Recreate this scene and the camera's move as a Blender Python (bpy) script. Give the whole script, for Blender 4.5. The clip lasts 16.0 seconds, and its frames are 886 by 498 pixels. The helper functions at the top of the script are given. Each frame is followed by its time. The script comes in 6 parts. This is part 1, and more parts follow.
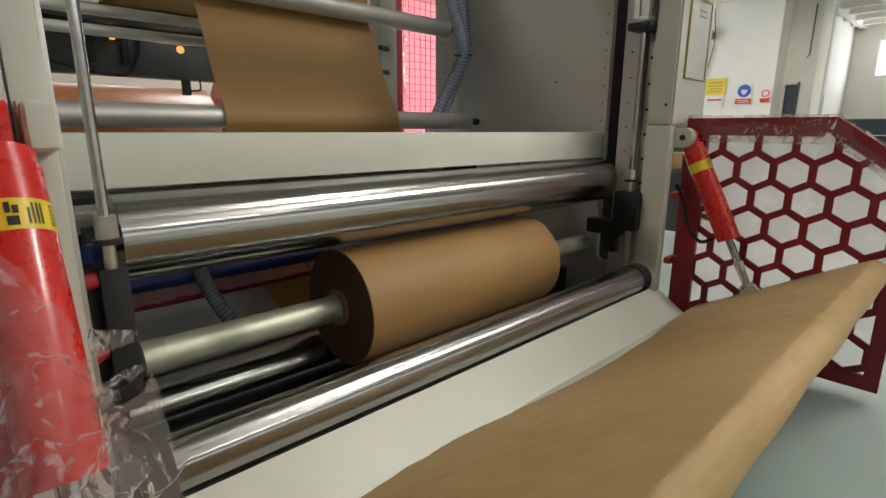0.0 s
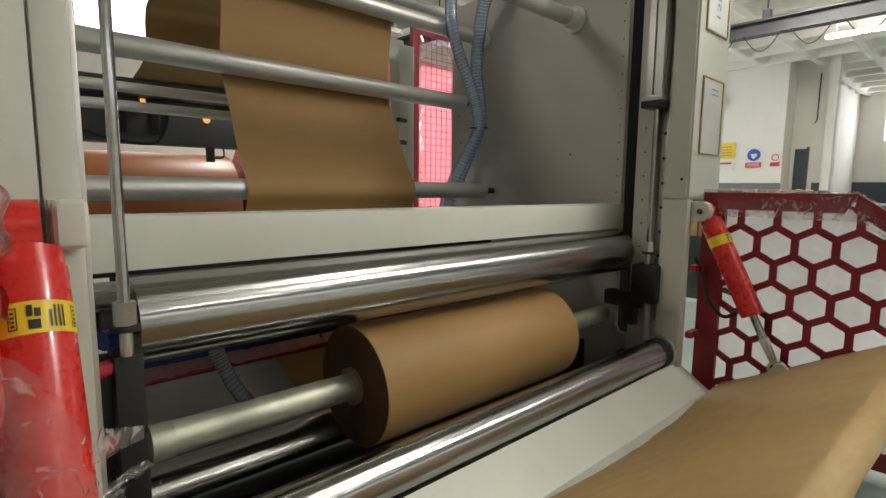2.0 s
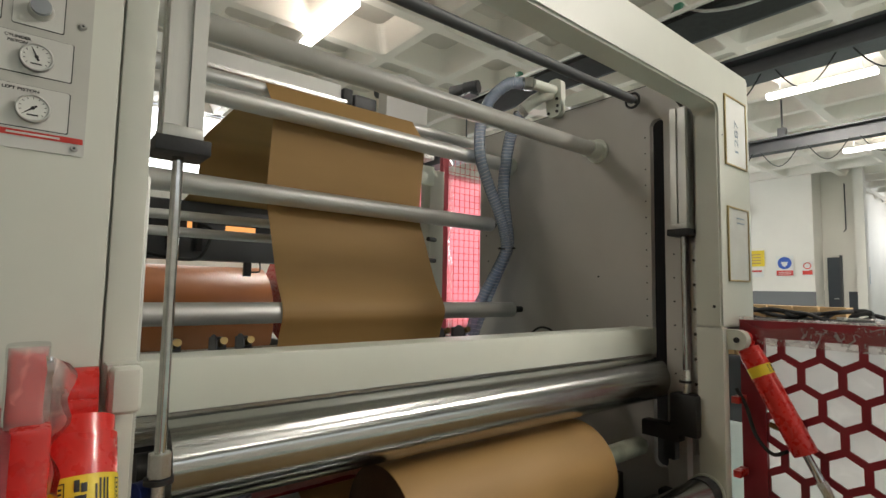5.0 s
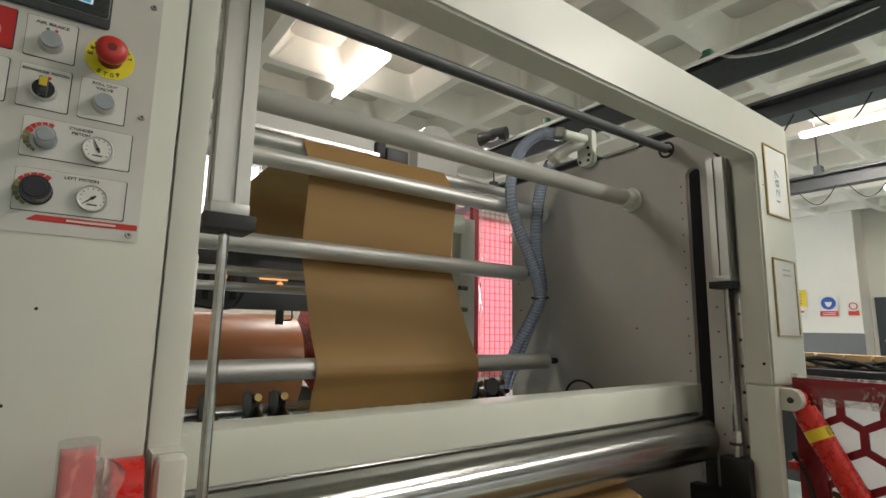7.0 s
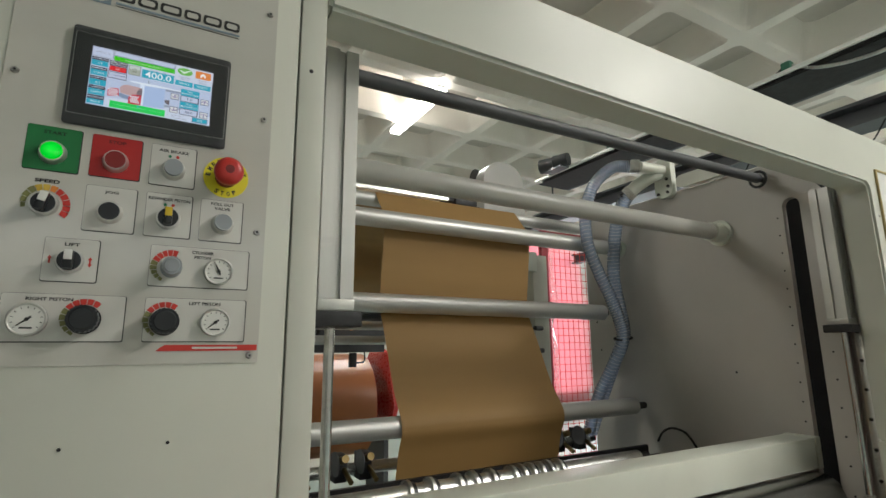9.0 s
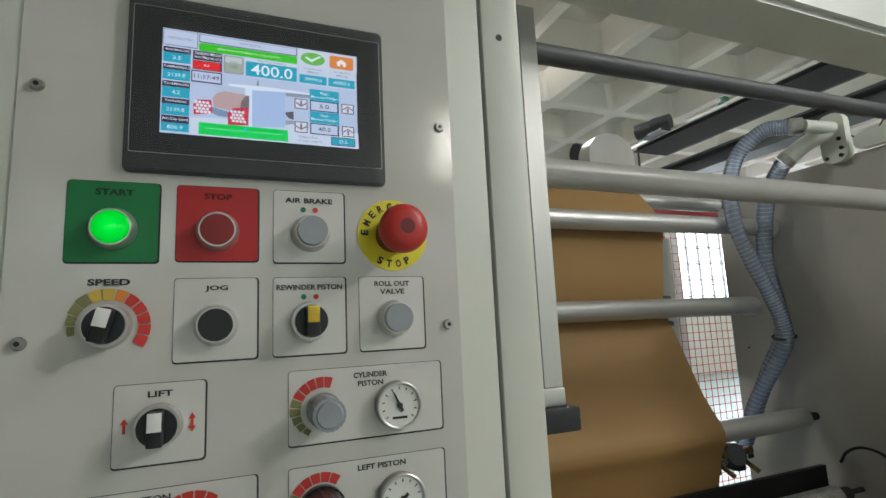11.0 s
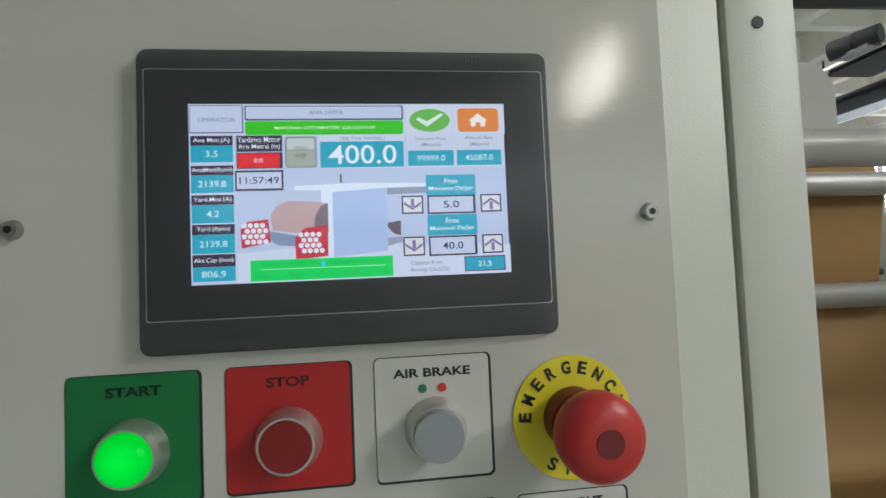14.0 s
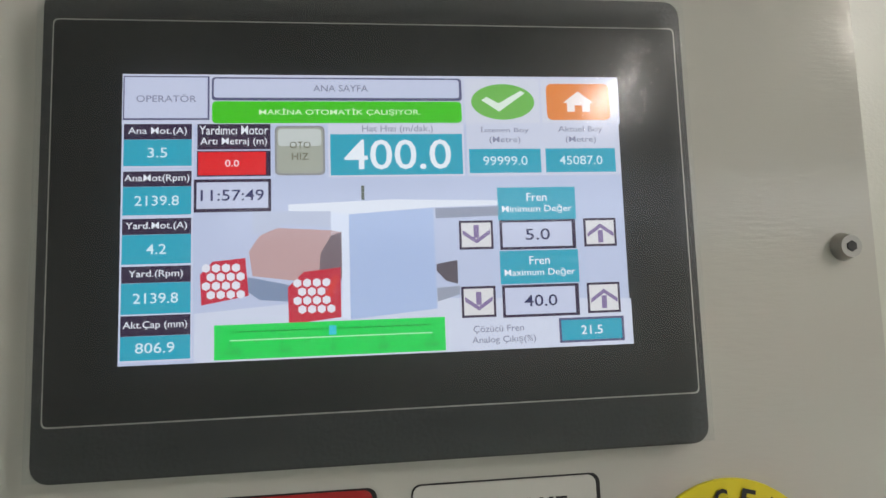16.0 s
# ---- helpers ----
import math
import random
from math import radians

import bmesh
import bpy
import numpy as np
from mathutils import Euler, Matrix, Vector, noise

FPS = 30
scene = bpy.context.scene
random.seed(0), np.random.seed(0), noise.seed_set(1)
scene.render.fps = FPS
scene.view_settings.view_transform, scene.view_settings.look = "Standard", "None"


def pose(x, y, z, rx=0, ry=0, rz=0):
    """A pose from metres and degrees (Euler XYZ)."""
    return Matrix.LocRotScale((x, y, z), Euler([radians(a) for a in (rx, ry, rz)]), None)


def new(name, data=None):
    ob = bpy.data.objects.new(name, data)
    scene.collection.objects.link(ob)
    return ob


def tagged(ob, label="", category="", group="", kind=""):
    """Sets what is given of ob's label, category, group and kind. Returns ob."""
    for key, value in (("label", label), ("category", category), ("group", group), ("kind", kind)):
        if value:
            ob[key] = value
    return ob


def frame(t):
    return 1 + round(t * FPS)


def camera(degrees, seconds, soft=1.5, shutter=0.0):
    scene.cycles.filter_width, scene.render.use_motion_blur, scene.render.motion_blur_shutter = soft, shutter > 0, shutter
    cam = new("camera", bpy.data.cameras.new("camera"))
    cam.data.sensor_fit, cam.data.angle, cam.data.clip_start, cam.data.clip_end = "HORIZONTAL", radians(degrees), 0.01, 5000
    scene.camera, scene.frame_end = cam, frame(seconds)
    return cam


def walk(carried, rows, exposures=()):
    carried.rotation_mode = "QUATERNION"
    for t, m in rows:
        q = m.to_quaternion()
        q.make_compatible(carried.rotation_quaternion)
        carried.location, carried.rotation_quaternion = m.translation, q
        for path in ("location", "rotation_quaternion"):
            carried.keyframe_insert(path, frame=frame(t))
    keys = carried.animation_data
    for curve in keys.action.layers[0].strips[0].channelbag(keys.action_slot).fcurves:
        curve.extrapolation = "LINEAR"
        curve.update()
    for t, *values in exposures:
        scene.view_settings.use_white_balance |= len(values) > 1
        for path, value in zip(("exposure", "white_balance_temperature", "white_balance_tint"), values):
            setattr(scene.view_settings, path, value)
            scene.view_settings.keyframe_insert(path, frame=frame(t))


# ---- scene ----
cam = camera(81.89, 16.0)
# seconds, eye x y z, pitch, roll, yaw
ROWS = [
    (0.0, -0.0067, -0.0061, 0.9189, -13.24, -0.27, -43.33),
    (0.5, -0.0127, 0.0017, 0.9274, -12.17, -0.31, -43.26),
    (1.0, -0.0121, 0.0095, 0.9416, -10.65, -0.37, -43.05),
    (1.5, -0.0080, 0.0188, 0.9548, -8.90, -0.45, -42.54),
    (2.0, -0.0028, 0.0240, 0.9717, -6.84, -0.61, -41.95),
    (2.5, -0.0040, 0.0132, 0.9906, -4.56, -0.76, -41.28),
    (3.0, -0.0127, 0.0010, 1.0110, -2.31, -0.85, -40.83),
    (3.5, -0.0256, -0.0071, 1.0270, -0.25, -0.98, -40.49),
    (4.0, -0.0299, -0.0007, 1.0355, 1.57, -1.02, -40.23),
    (6.5, -0.0415, 0.0437, 1.1099, 7.98, -1.22, -37.01),
    (7.0, -0.0507, 0.0456, 1.1233, 8.84, -1.02, -36.13),
    (7.5, -0.0618, 0.0567, 1.1422, 9.54, -0.75, -35.02),
    (8.0, -0.0720, 0.0670, 1.1745, 10.37, -0.39, -33.45),
    (8.5, -0.0863, 0.0834, 1.2048, 10.83, 0.10, -31.52),
    (9.0, -0.1165, 0.1196, 1.2516, 11.12, 0.51, -29.59),
    (9.5, -0.1616, 0.1990, 1.3007, 11.01, 1.07, -28.18),
    (12.0, -0.1569, 0.5904, 1.4905, 5.89, 3.19, -15.43),
    (12.5, -0.1438, 0.6065, 1.5237, 4.64, 3.21, -12.03),
    (13.0, -0.1329, 0.6101, 1.5483, 3.56, 3.05, -9.57),
    (13.5, -0.1306, 0.6243, 1.5652, 2.91, 2.70, -7.90),
    (14.0, -0.1309, 0.6392, 1.5702, 2.70, 2.42, -7.07),
    (14.5, -0.1352, 0.6620, 1.5764, 2.99, 2.27, -6.38),
    (15.0, -0.1338, 0.6987, 1.5820, 3.61, 2.18, -6.14),
    (15.5, -0.1358, 0.7216, 1.5862, 4.21, 2.06, -5.57),
    (16.0, -0.1385, 0.7312, 1.5869, 4.72, 1.90, -5.31),
]
EXPOSE = [(0.0, 0.02, 6350, 10), (4.0, -0.05, 6450, 10), (7.0, -0.04, 6380, 9), (9.5, -0.06, 6150, 7), (12.0, 0.02, 5860, 7), (15.0, 0.0, 5960, 9), (16.0, 0.04, 6280, 12)]
walk(cam, [(t, pose(x, y, z, 90 + pitch, roll, yaw)) for t, x, y, z, pitch, roll, yaw in ROWS], EXPOSE)

# ---- world and light ----
world = bpy.data.worlds.new("world")
world.use_nodes = True
scene.world = world
_nt = world.node_tree
_sky = _nt.nodes.new("ShaderNodeTexSky")
_sky.sky_type, _sky.sun_disc = "NISHITA", False
_sky.sun_elevation, _sky.sun_rotation = radians(32), radians(70)
_nt.links.new(_sky.outputs[0], _nt.nodes["Background"].inputs[0])
_nt.nodes["Background"].inputs[1].default_value = 0.12


def area(name, m, sx, sy, watts, col):
    la = bpy.data.lights.new(name, "AREA")
    la.shape, la.size, la.size_y, la.energy, la.color = "RECTANGLE", sx, sy, watts, col
    ob = new(name, la)
    ob.matrix_world = m
    return ob


TUBE_W = 75.0
WARM = (1.0, 0.93, 0.84)
# fluorescent battens under the waffle ceiling: x, y, z of the middle, 1 where they run along x, share of the power
# (6.6, -1.6), (-2.4, 3.4) and (2.5, -0.5) are unseen, added for fill light
BATTENS = [(2.37, 5.08, 4.0, 0, 1.0), (7.95, 2.01, 3.9, 0, 1.0), (12.05, 2.07, 3.9, 0, 1.0), (6.6, -1.6, 3.9, 0, 2.5), (-2.4, 3.4, 4.0, 0, 1.0),
           (2.5, -0.5, 3.9, 0, 0.38), (4.0, -2.1, 3.9, 0, 2.35), (2.5, -4.67, 3.9, 0, 0.45)]
for bxx, byy, bzz, along, share in BATTENS:
    area("batten_light", pose(bxx, byy, bzz - 0.075, 0, 0, 90 * along), 0.125, 1.2, TUBE_W * share, WARM)
    # upward fill lights, added over the battens to brighten the ceiling
    area("ceiling_fill_light", pose(bxx, byy, bzz + 0.05, 180, 0, 90 * along), 0.10, 1.15, TUBE_W * (0.08 if byy < 0 else 0.09 if bxx > 5 else 0.11), WARM)
# daylight through the window openings
area("window_light", pose(10.1, 9.3, 2.2, -90, 0, 0), 4.6, 1.9, 120.0, (0.93, 0.97, 1.0))
area("window_light", pose(21.7, 1.2, 3.0, 0, 90, 0), 1.6, 3.6, 90.0, (0.9, 0.95, 1.0))
# the south band is unseen, added for fill and streaks on the rollers
area("window_light", pose(3.5, -7.7, 3.0, 90, 0, 0), 13.0, 0.8, 7.0, (0.93, 0.97, 1.0))


# ---- materials ----
def mat(name, col, rough=0.5, metal=0.0, var=0.1, scale=6.0, bump=0.0, bscale=60.0, stretch=(1, 1, 1), dirt=0.0, coat=0.0, aniso=0.0):
    m = bpy.data.materials.new(name)
    m.use_nodes = True
    nt = m.node_tree
    b = nt.nodes["Principled BSDF"]
    b.inputs["Metallic"].default_value, b.inputs["Roughness"].default_value = metal, rough
    b.inputs["Coat Weight"].default_value = coat
    tc = nt.nodes.new("ShaderNodeTexCoord")
    mp = nt.nodes.new("ShaderNodeMapping")
    mp.inputs["Scale"].default_value = stretch
    nt.links.new(tc.outputs["Object"], mp.inputs[0])

    def tex(s, d=4.0):
        n = nt.nodes.new("ShaderNodeTexNoise")
        n.inputs["Scale"].default_value, n.inputs["Detail"].default_value = s, d
        nt.links.new(mp.outputs[0], n.inputs["Vector"])
        return n
    n1, n2 = tex(scale), tex(bscale, 2.0)
    ramp = nt.nodes.new("ShaderNodeValToRGB")
    e = ramp.color_ramp.elements
    e[0].position, e[1].position = 0.3, 0.7
    e[0].color = (*[c * (1 - var) for c in col], 1)
    e[1].color = (*[min(1, c * (1 + var)) for c in col], 1)
    nt.links.new(n1.outputs["Fac"], ramp.inputs[0])
    last = ramp.outputs[0]
    if dirt:
        n3 = tex(scale * 2.7, 8.0)
        r3 = nt.nodes.new("ShaderNodeValToRGB")
        r3.color_ramp.elements[0].position, r3.color_ramp.elements[1].position = 0.56, 0.74
        r3.color_ramp.elements[0].color, r3.color_ramp.elements[1].color = (0, 0, 0, 1), (dirt, dirt, dirt, 1)
        nt.links.new(n3.outputs["Fac"], r3.inputs[0])
        mx = nt.nodes.new("ShaderNodeMixRGB")
        mx.inputs[2].default_value = (*[c * 0.45 for c in col], 1)
        nt.links.new(r3.outputs[0], mx.inputs[0])
        nt.links.new(last, mx.inputs[1])
        last = mx.outputs[0]
    nt.links.new(last, b.inputs["Base Color"])
    mr = nt.nodes.new("ShaderNodeMapRange")
    mr.inputs[3].default_value, mr.inputs[4].default_value = max(0.02, rough * 0.8), min(1, rough * 1.2)
    nt.links.new(n2.outputs["Fac"], mr.inputs[0])
    nt.links.new(mr.outputs[0], b.inputs["Roughness"])
    if aniso:
        # ground round the axis: glints spread along the roller
        b.inputs["Anisotropic"].default_value, b.inputs["Anisotropic Rotation"].default_value = aniso, 0.25
        tg = nt.nodes.new("ShaderNodeTangent")
        tg.direction_type, tg.axis = "RADIAL", "X"
        nt.links.new(tg.outputs[0], b.inputs["Tangent"])
    if bump:
        bp = nt.nodes.new("ShaderNodeBump")
        bp.inputs["Strength"].default_value, bp.inputs["Distance"].default_value = bump, 0.002
        nt.links.new(n2.outputs["Fac"], bp.inputs["Height"])
        nt.links.new(bp.outputs[0], b.inputs["Normal"])
    return m


def glow(name, col, strength):
    m = bpy.data.materials.new(name)
    m.use_nodes = True
    b = m.node_tree.nodes["Principled BSDF"]
    b.inputs["Base Color"].default_value = (*[c * 0.2 for c in col], 1)
    b.inputs["Emission Color"].default_value, b.inputs["Emission Strength"].default_value = (*col, 1), strength
    b.inputs["Roughness"].default_value = 0.4
    return m


def film(name, col, clear, rough, bscale, bstr, folds=0.62, ior=1.4):
    """Thin clear sheet: part of the light passes straight, the rest scatters and glints."""
    m = bpy.data.materials.new(name)
    m.use_nodes = True
    nt = m.node_tree
    for n in list(nt.nodes):
        if n.type != "OUTPUT_MATERIAL":
            nt.nodes.remove(n)
    out = [n for n in nt.nodes if n.type == "OUTPUT_MATERIAL"][0]
    tc = nt.nodes.new("ShaderNodeTexCoord")
    # folds: a net of creases between flat facets
    warp = nt.nodes.new("ShaderNodeTexNoise")
    warp.inputs["Scale"].default_value, warp.inputs["Detail"].default_value = bscale * 0.35, 3.0
    nt.links.new(tc.outputs["Object"], warp.inputs["Vector"])
    add = nt.nodes.new("ShaderNodeMixRGB")
    add.blend_type = "ADD"
    add.inputs[0].default_value = 1.6 / bscale
    nt.links.new(tc.outputs["Object"], add.inputs[1])
    nt.links.new(warp.outputs["Color"], add.inputs[2])
    heights = []
    for k in (bscale * 0.4, bscale * 1.1):
        no = nt.nodes.new("ShaderNodeTexNoise")
        no.inputs["Scale"].default_value, no.inputs["Detail"].default_value, no.inputs["Distortion"].default_value = k, 1.5, 0.6
        nt.links.new(add.outputs[0], no.inputs["Vector"])
        mid = nt.nodes.new("ShaderNodeMath")
        mid.operation = "SUBTRACT"
        mid.inputs[1].default_value = 0.5
        nt.links.new(no.outputs["Fac"], mid.inputs[0])
        rid = nt.nodes.new("ShaderNodeMath")
        rid.operation = "ABSOLUTE"
        nt.links.new(mid.outputs[0], rid.inputs[0])
        heights.append(rid)
    ns = nt.nodes.new("ShaderNodeMath")
    ns.operation = "MULTIPLY_ADD"
    ns.inputs[1].default_value = 0.45
    nt.links.new(heights[1].outputs[0], ns.inputs[0])
    nt.links.new(heights[0].outputs[0], ns.inputs[2])
    bp = nt.nodes.new("ShaderNodeBump")
    bp.inputs["Strength"].default_value, bp.inputs["Distance"].default_value = bstr, 0.01
    nt.links.new(ns.outputs[0], bp.inputs["Height"])
    fold = nt.nodes.new("ShaderNodeMapRange")
    fold.inputs[1].default_value, fold.inputs[2].default_value = 0.0, 0.05
    fold.inputs[3].default_value, fold.inputs[4].default_value = clear * folds, clear
    nt.links.new(ns.outputs[0], fold.inputs[0])
    tr = nt.nodes.new("ShaderNodeBsdfTransparent")
    df = nt.nodes.new("ShaderNodeBsdfTranslucent")
    d2 = nt.nodes.new("ShaderNodeBsdfDiffuse")
    gl = nt.nodes.new("ShaderNodeBsdfGlossy")
    gl.inputs["Roughness"].default_value = rough
    tr.inputs[0].default_value = (*[0.5 + 0.5 * c for c in col], 1)
    for n in (df, d2):
        n.inputs[0].default_value = (*col, 1)
    for n in (df, d2, gl):
        nt.links.new(bp.outputs[0], n.inputs["Normal"])
    a, b, c = (nt.nodes.new("ShaderNodeMixShader") for _ in range(3))
    a.inputs[0].default_value = 0.5
    nt.links.new(df.outputs[0], a.inputs[1])
    nt.links.new(d2.outputs[0], a.inputs[2])
    nt.links.new(fold.outputs[0], b.inputs[0])
    nt.links.new(a.outputs[0], b.inputs[1])
    nt.links.new(tr.outputs[0], b.inputs[2])
    fr = nt.nodes.new("ShaderNodeFresnel")
    fr.inputs[0].default_value = ior
    nt.links.new(bp.outputs[0], fr.inputs["Normal"])
    nt.links.new(fr.outputs[0], c.inputs[0])
    nt.links.new(b.outputs[0], c.inputs[1])
    nt.links.new(gl.outputs[0], c.inputs[2])
    nt.links.new(c.outputs[0], out.inputs[0])
    return m


M = {}
M["cream"] = mat("cream_powder_coat", (0.61, 0.61, 0.54), 0.42, 0, 0.04, 3.0, 0.08, 800, dirt=0.05)
M["cream2"] = mat("cream_gantry_paint", (0.59, 0.595, 0.53), 0.36, 0, 0.04, 2.5, 0.10, 700, dirt=0.05)
M["grey_plate"] = mat("grey_side_plate_paint", (0.46, 0.44, 0.41), 0.42, 0, 0.04, 3.0, 0.1, 600, dirt=0.06)
M["white_plate"] = mat("white_table_paint", (0.655, 0.68, 0.605), 0.35, 0, 0.03, 4.0, 0.06, 300, dirt=0.05)
M["chrome"] = mat("polished_chrome", (0.50, 0.50, 0.49), 0.14, 1, 0.12, 6.0, 0.0, 30, (0.004, 9, 9))
M["drum"] = mat("ground_chrome_roller", (0.385, 0.39, 0.38), 0.20, 1, 0.10, 5.0, 0.0, 30, (0.004, 8, 8), aniso=0.9)
M["steel"] = mat("ground_steel", (0.62, 0.62, 0.60), 0.28, 1, 0.08, 4.0, 0.1, 200, (0.15, 8, 8))
M["alu"] = mat("anodised_aluminium", (0.60, 0.60, 0.58), 0.42, 0.6, 0.06, 4.0, 0.08, 160, (0.2, 6, 6))
M["alu_v"] = mat("extruded_aluminium", (0.50, 0.50, 0.47), 0.42, 0.8, 0.05, 6.0, 0.08, 160, (6, 6, 0.2))
M["galv"] = mat("zinc_shaft", (0.50, 0.53, 0.42), 0.46, 0.65, 0.28, 11.0, 0.2, 40)
M["black"] = mat("black_steel", (0.012, 0.012, 0.013), 0.55, 0, 0.2, 12, 0.2, 120)
M["blackrub"] = mat("black_rubber", (0.02, 0.02, 0.02), 0.85, 0, 0.2, 20, 0.2, 200)
M["anthr"] = mat("anthracite_plastic", (0.042, 0.043, 0.044), 0.42, 0, 0.08, 20, 0.15, 700)
M["dark"] = mat("dark_grey_paint", (0.075, 0.078, 0.085), 0.5, 0, 0.12, 3, 0.1, 90)
M["red"] = mat("red_enamel", (0.60, 0.024, 0.018), 0.28, 0, 0.04, 4, 0.02, 60, coat=0.3)
M["red_g"] = mat("dark_red_guard_paint", (0.27, 0.013, 0.025), 0.42, 0, 0.1, 5, 0.1, 200, dirt=0.08)
M["yellow"] = mat("yellow_label", (0.78, 0.58, 0.03), 0.45, 0, 0.04, 20, 0, 100)
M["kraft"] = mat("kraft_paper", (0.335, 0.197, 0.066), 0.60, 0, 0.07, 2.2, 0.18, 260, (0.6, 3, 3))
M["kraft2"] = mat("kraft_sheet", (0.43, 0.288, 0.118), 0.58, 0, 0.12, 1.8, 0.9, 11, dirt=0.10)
# amber lighting of the parent roll is put into its paper colour
M["kraft_o"] = mat("amber_tinted_kraft", (0.31, 0.105, 0.030), 0.36, 0, 0.08, 3, 0.15, 200)
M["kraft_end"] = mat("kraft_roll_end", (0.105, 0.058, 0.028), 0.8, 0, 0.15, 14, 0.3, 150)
M["card"] = mat("cardboard", (0.42, 0.28, 0.13), 0.75, 0, 0.1, 6, 0.15, 120)
M["core"] = mat("grey_core_board", (0.25, 0.21, 0.16), 0.7, 0, 0.1, 14, 0.2, 150)
M["floor"] = mat("green_grey_epoxy_floor", (0.34, 0.42, 0.395), 0.35, 0, 0.08, 0.8, 0.08, 30, dirt=0.10)
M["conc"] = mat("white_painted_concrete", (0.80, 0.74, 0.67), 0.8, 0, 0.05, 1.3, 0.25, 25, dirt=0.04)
M["coffer"] = mat("grey_concrete_coffer", (0.56, 0.505, 0.45), 0.85, 0, 0.07, 1.6, 0.3, 25, dirt=0.08)
M["wall"] = mat("white_wall_plaster", (0.80, 0.765, 0.70), 0.8, 0, 0.04, 1.0, 0.2, 30, dirt=0.03)
M["band"] = mat("grey_wall_band", (0.17, 0.175, 0.18), 0.6, 0, 0.06, 1.0, 0.1, 30)
M["band_d"] = mat("dark_wall_band", (0.06, 0.07, 0.085), 0.6, 0, 0.06, 1.0, 0.1, 30)
M["panel"] = mat("brushed_panel_plate", (0.58, 0.565, 0.52), 0.12, 0.08, 0.05, 5, 0.04, 420, (0.4, 2, 2), dirt=0.03)
M["panel"].node_tree.nodes["Principled BSDF"].inputs["Specular IOR Level"].default_value = 0.22
M["dkscrew"] = mat("dark_steel_screw", (0.40, 0.39, 0.37), 0.35, 1, 0.1, 30)
M["tube_g"] = mat("light_grey_tube_paint", (0.47, 0.465, 0.44), 0.33, 0, 0.04, 4.0, 0.05, 300, dirt=0.05)
M["winbar"] = mat("grey_window_bar", (0.30, 0.30, 0.31), 0.5)
M["print"] = mat("black_print", (0.02, 0.02, 0.02), 0.5, 0, 0.05, 9, 0, 90)
M["legend"] = mat("legend_plate_grey", (0.63, 0.615, 0.575), 0.4, 0.15, 0.03, 9, 0.05, 400)
M["green_p"] = mat("green_plate", (0.012, 0.17, 0.045), 0.4, 0, 0.05, 9, 0.05, 300)
M["red_p"] = mat("red_plate", (0.42, 0.016, 0.016), 0.4, 0, 0.05, 9, 0.05, 300)
M["dkgreen"] = mat("dark_green_print", (0.002, 0.022, 0.006), 0.45)
M["dkred"] = mat("dark_red_print", (0.07, 0.003, 0.003), 0.45)
M["dot_g"] = mat("green_dot_print", (0.02, 0.20, 0.10), 0.5)
M["estop"] = mat("emergency_red_plastic", (0.50, 0.03, 0.024), 0.36, 0, 0.04, 12, 0.03, 300)
M["estop_d"] = mat("faded_red_cap", (0.16, 0.012, 0.012), 0.5)
M["est_y"] = mat("emergency_yellow", (0.80, 0.70, 0.02), 0.45, 0, 0.04, 20)
M["greybtn"] = mat("grey_button_cap", (0.30, 0.32, 0.34), 0.42, 0, 0.04, 20, 0.04, 300)
M["redbtn"] = mat("dark_red_button_cap", (0.22, 0.012, 0.012), 0.35, 0, 0.04, 20)
M["blkbtn"] = mat("black_button_cap", (0.012, 0.014, 0.016), 0.32, 0, 0.04, 20)
M["bezel"] = mat("satin_metal_bezel", (0.62, 0.61, 0.58), 0.36, 0.85, 0.05, 20, 0.05, 300)
M["dial"] = mat("white_dial_face", (0.74, 0.73, 0.69), 0.5, 0, 0.03, 20)
M["knob_y"] = mat("yellow_knob_bar", (0.62, 0.44, 0.02), 0.4, 0, 0.05, 20)
M["knob_w"] = mat("white_knob_bar", (0.80, 0.79, 0.76), 0.4, 0, 0.03, 20)
M["scale_r"] = mat("red_scale_print", (0.55, 0.035, 0.025), 0.5)
M["scale_o"] = mat("orange_scale_print", (0.72, 0.24, 0.04), 0.5)
M["scale_y"] = mat("ochre_scale_print", (0.62, 0.42, 0.06), 0.5)
M["scale_g"] = mat("olive_scale_print", (0.22, 0.22, 0.08), 0.5)
M["brass"] = mat("brass", (0.22, 0.16, 0.07), 0.4, 1, 0.1, 20)
M["paper_w"] = mat("white_paper_sheet", (0.72, 0.72, 0.69), 0.5, 0, 0.03, 9)
M["sleeve"] = mat("foil_sleeve_sheet", (0.66, 0.66, 0.62), 0.22, 0.1, 0.05, 9, 0.5, 22)
M["goldf"] = mat("gold_frame_edge", (0.45, 0.35, 0.16), 0.35, 0.6, 0.1, 20)
M["blue"] = mat("blue_pipe_paint", (0.012, 0.03, 0.16), 0.35, 0, 0.06, 9)
M["signblue"] = mat("sign_blue", (0.04, 0.10, 0.42), 0.5)
M["signred"] = mat("sign_red", (0.62, 0.05, 0.04), 0.5)
M["motor"] = mat("dark_motor_castings", (0.03, 0.032, 0.036), 0.45, 0, 0.15, 9, 0.1, 80)
M["logo"] = mat("grey_blue_print", (0.20, 0.26, 0.31), 0.5)
M["glass_blk"] = mat("black_screen_glass", (0.014, 0.015, 0.016), 0.32, 0, 0.0, 4, 0.0, 60, coat=0.08)
M["tubeglow"] = glow("fluorescent_tube", (1.0, 0.96, 0.88), 9.0)
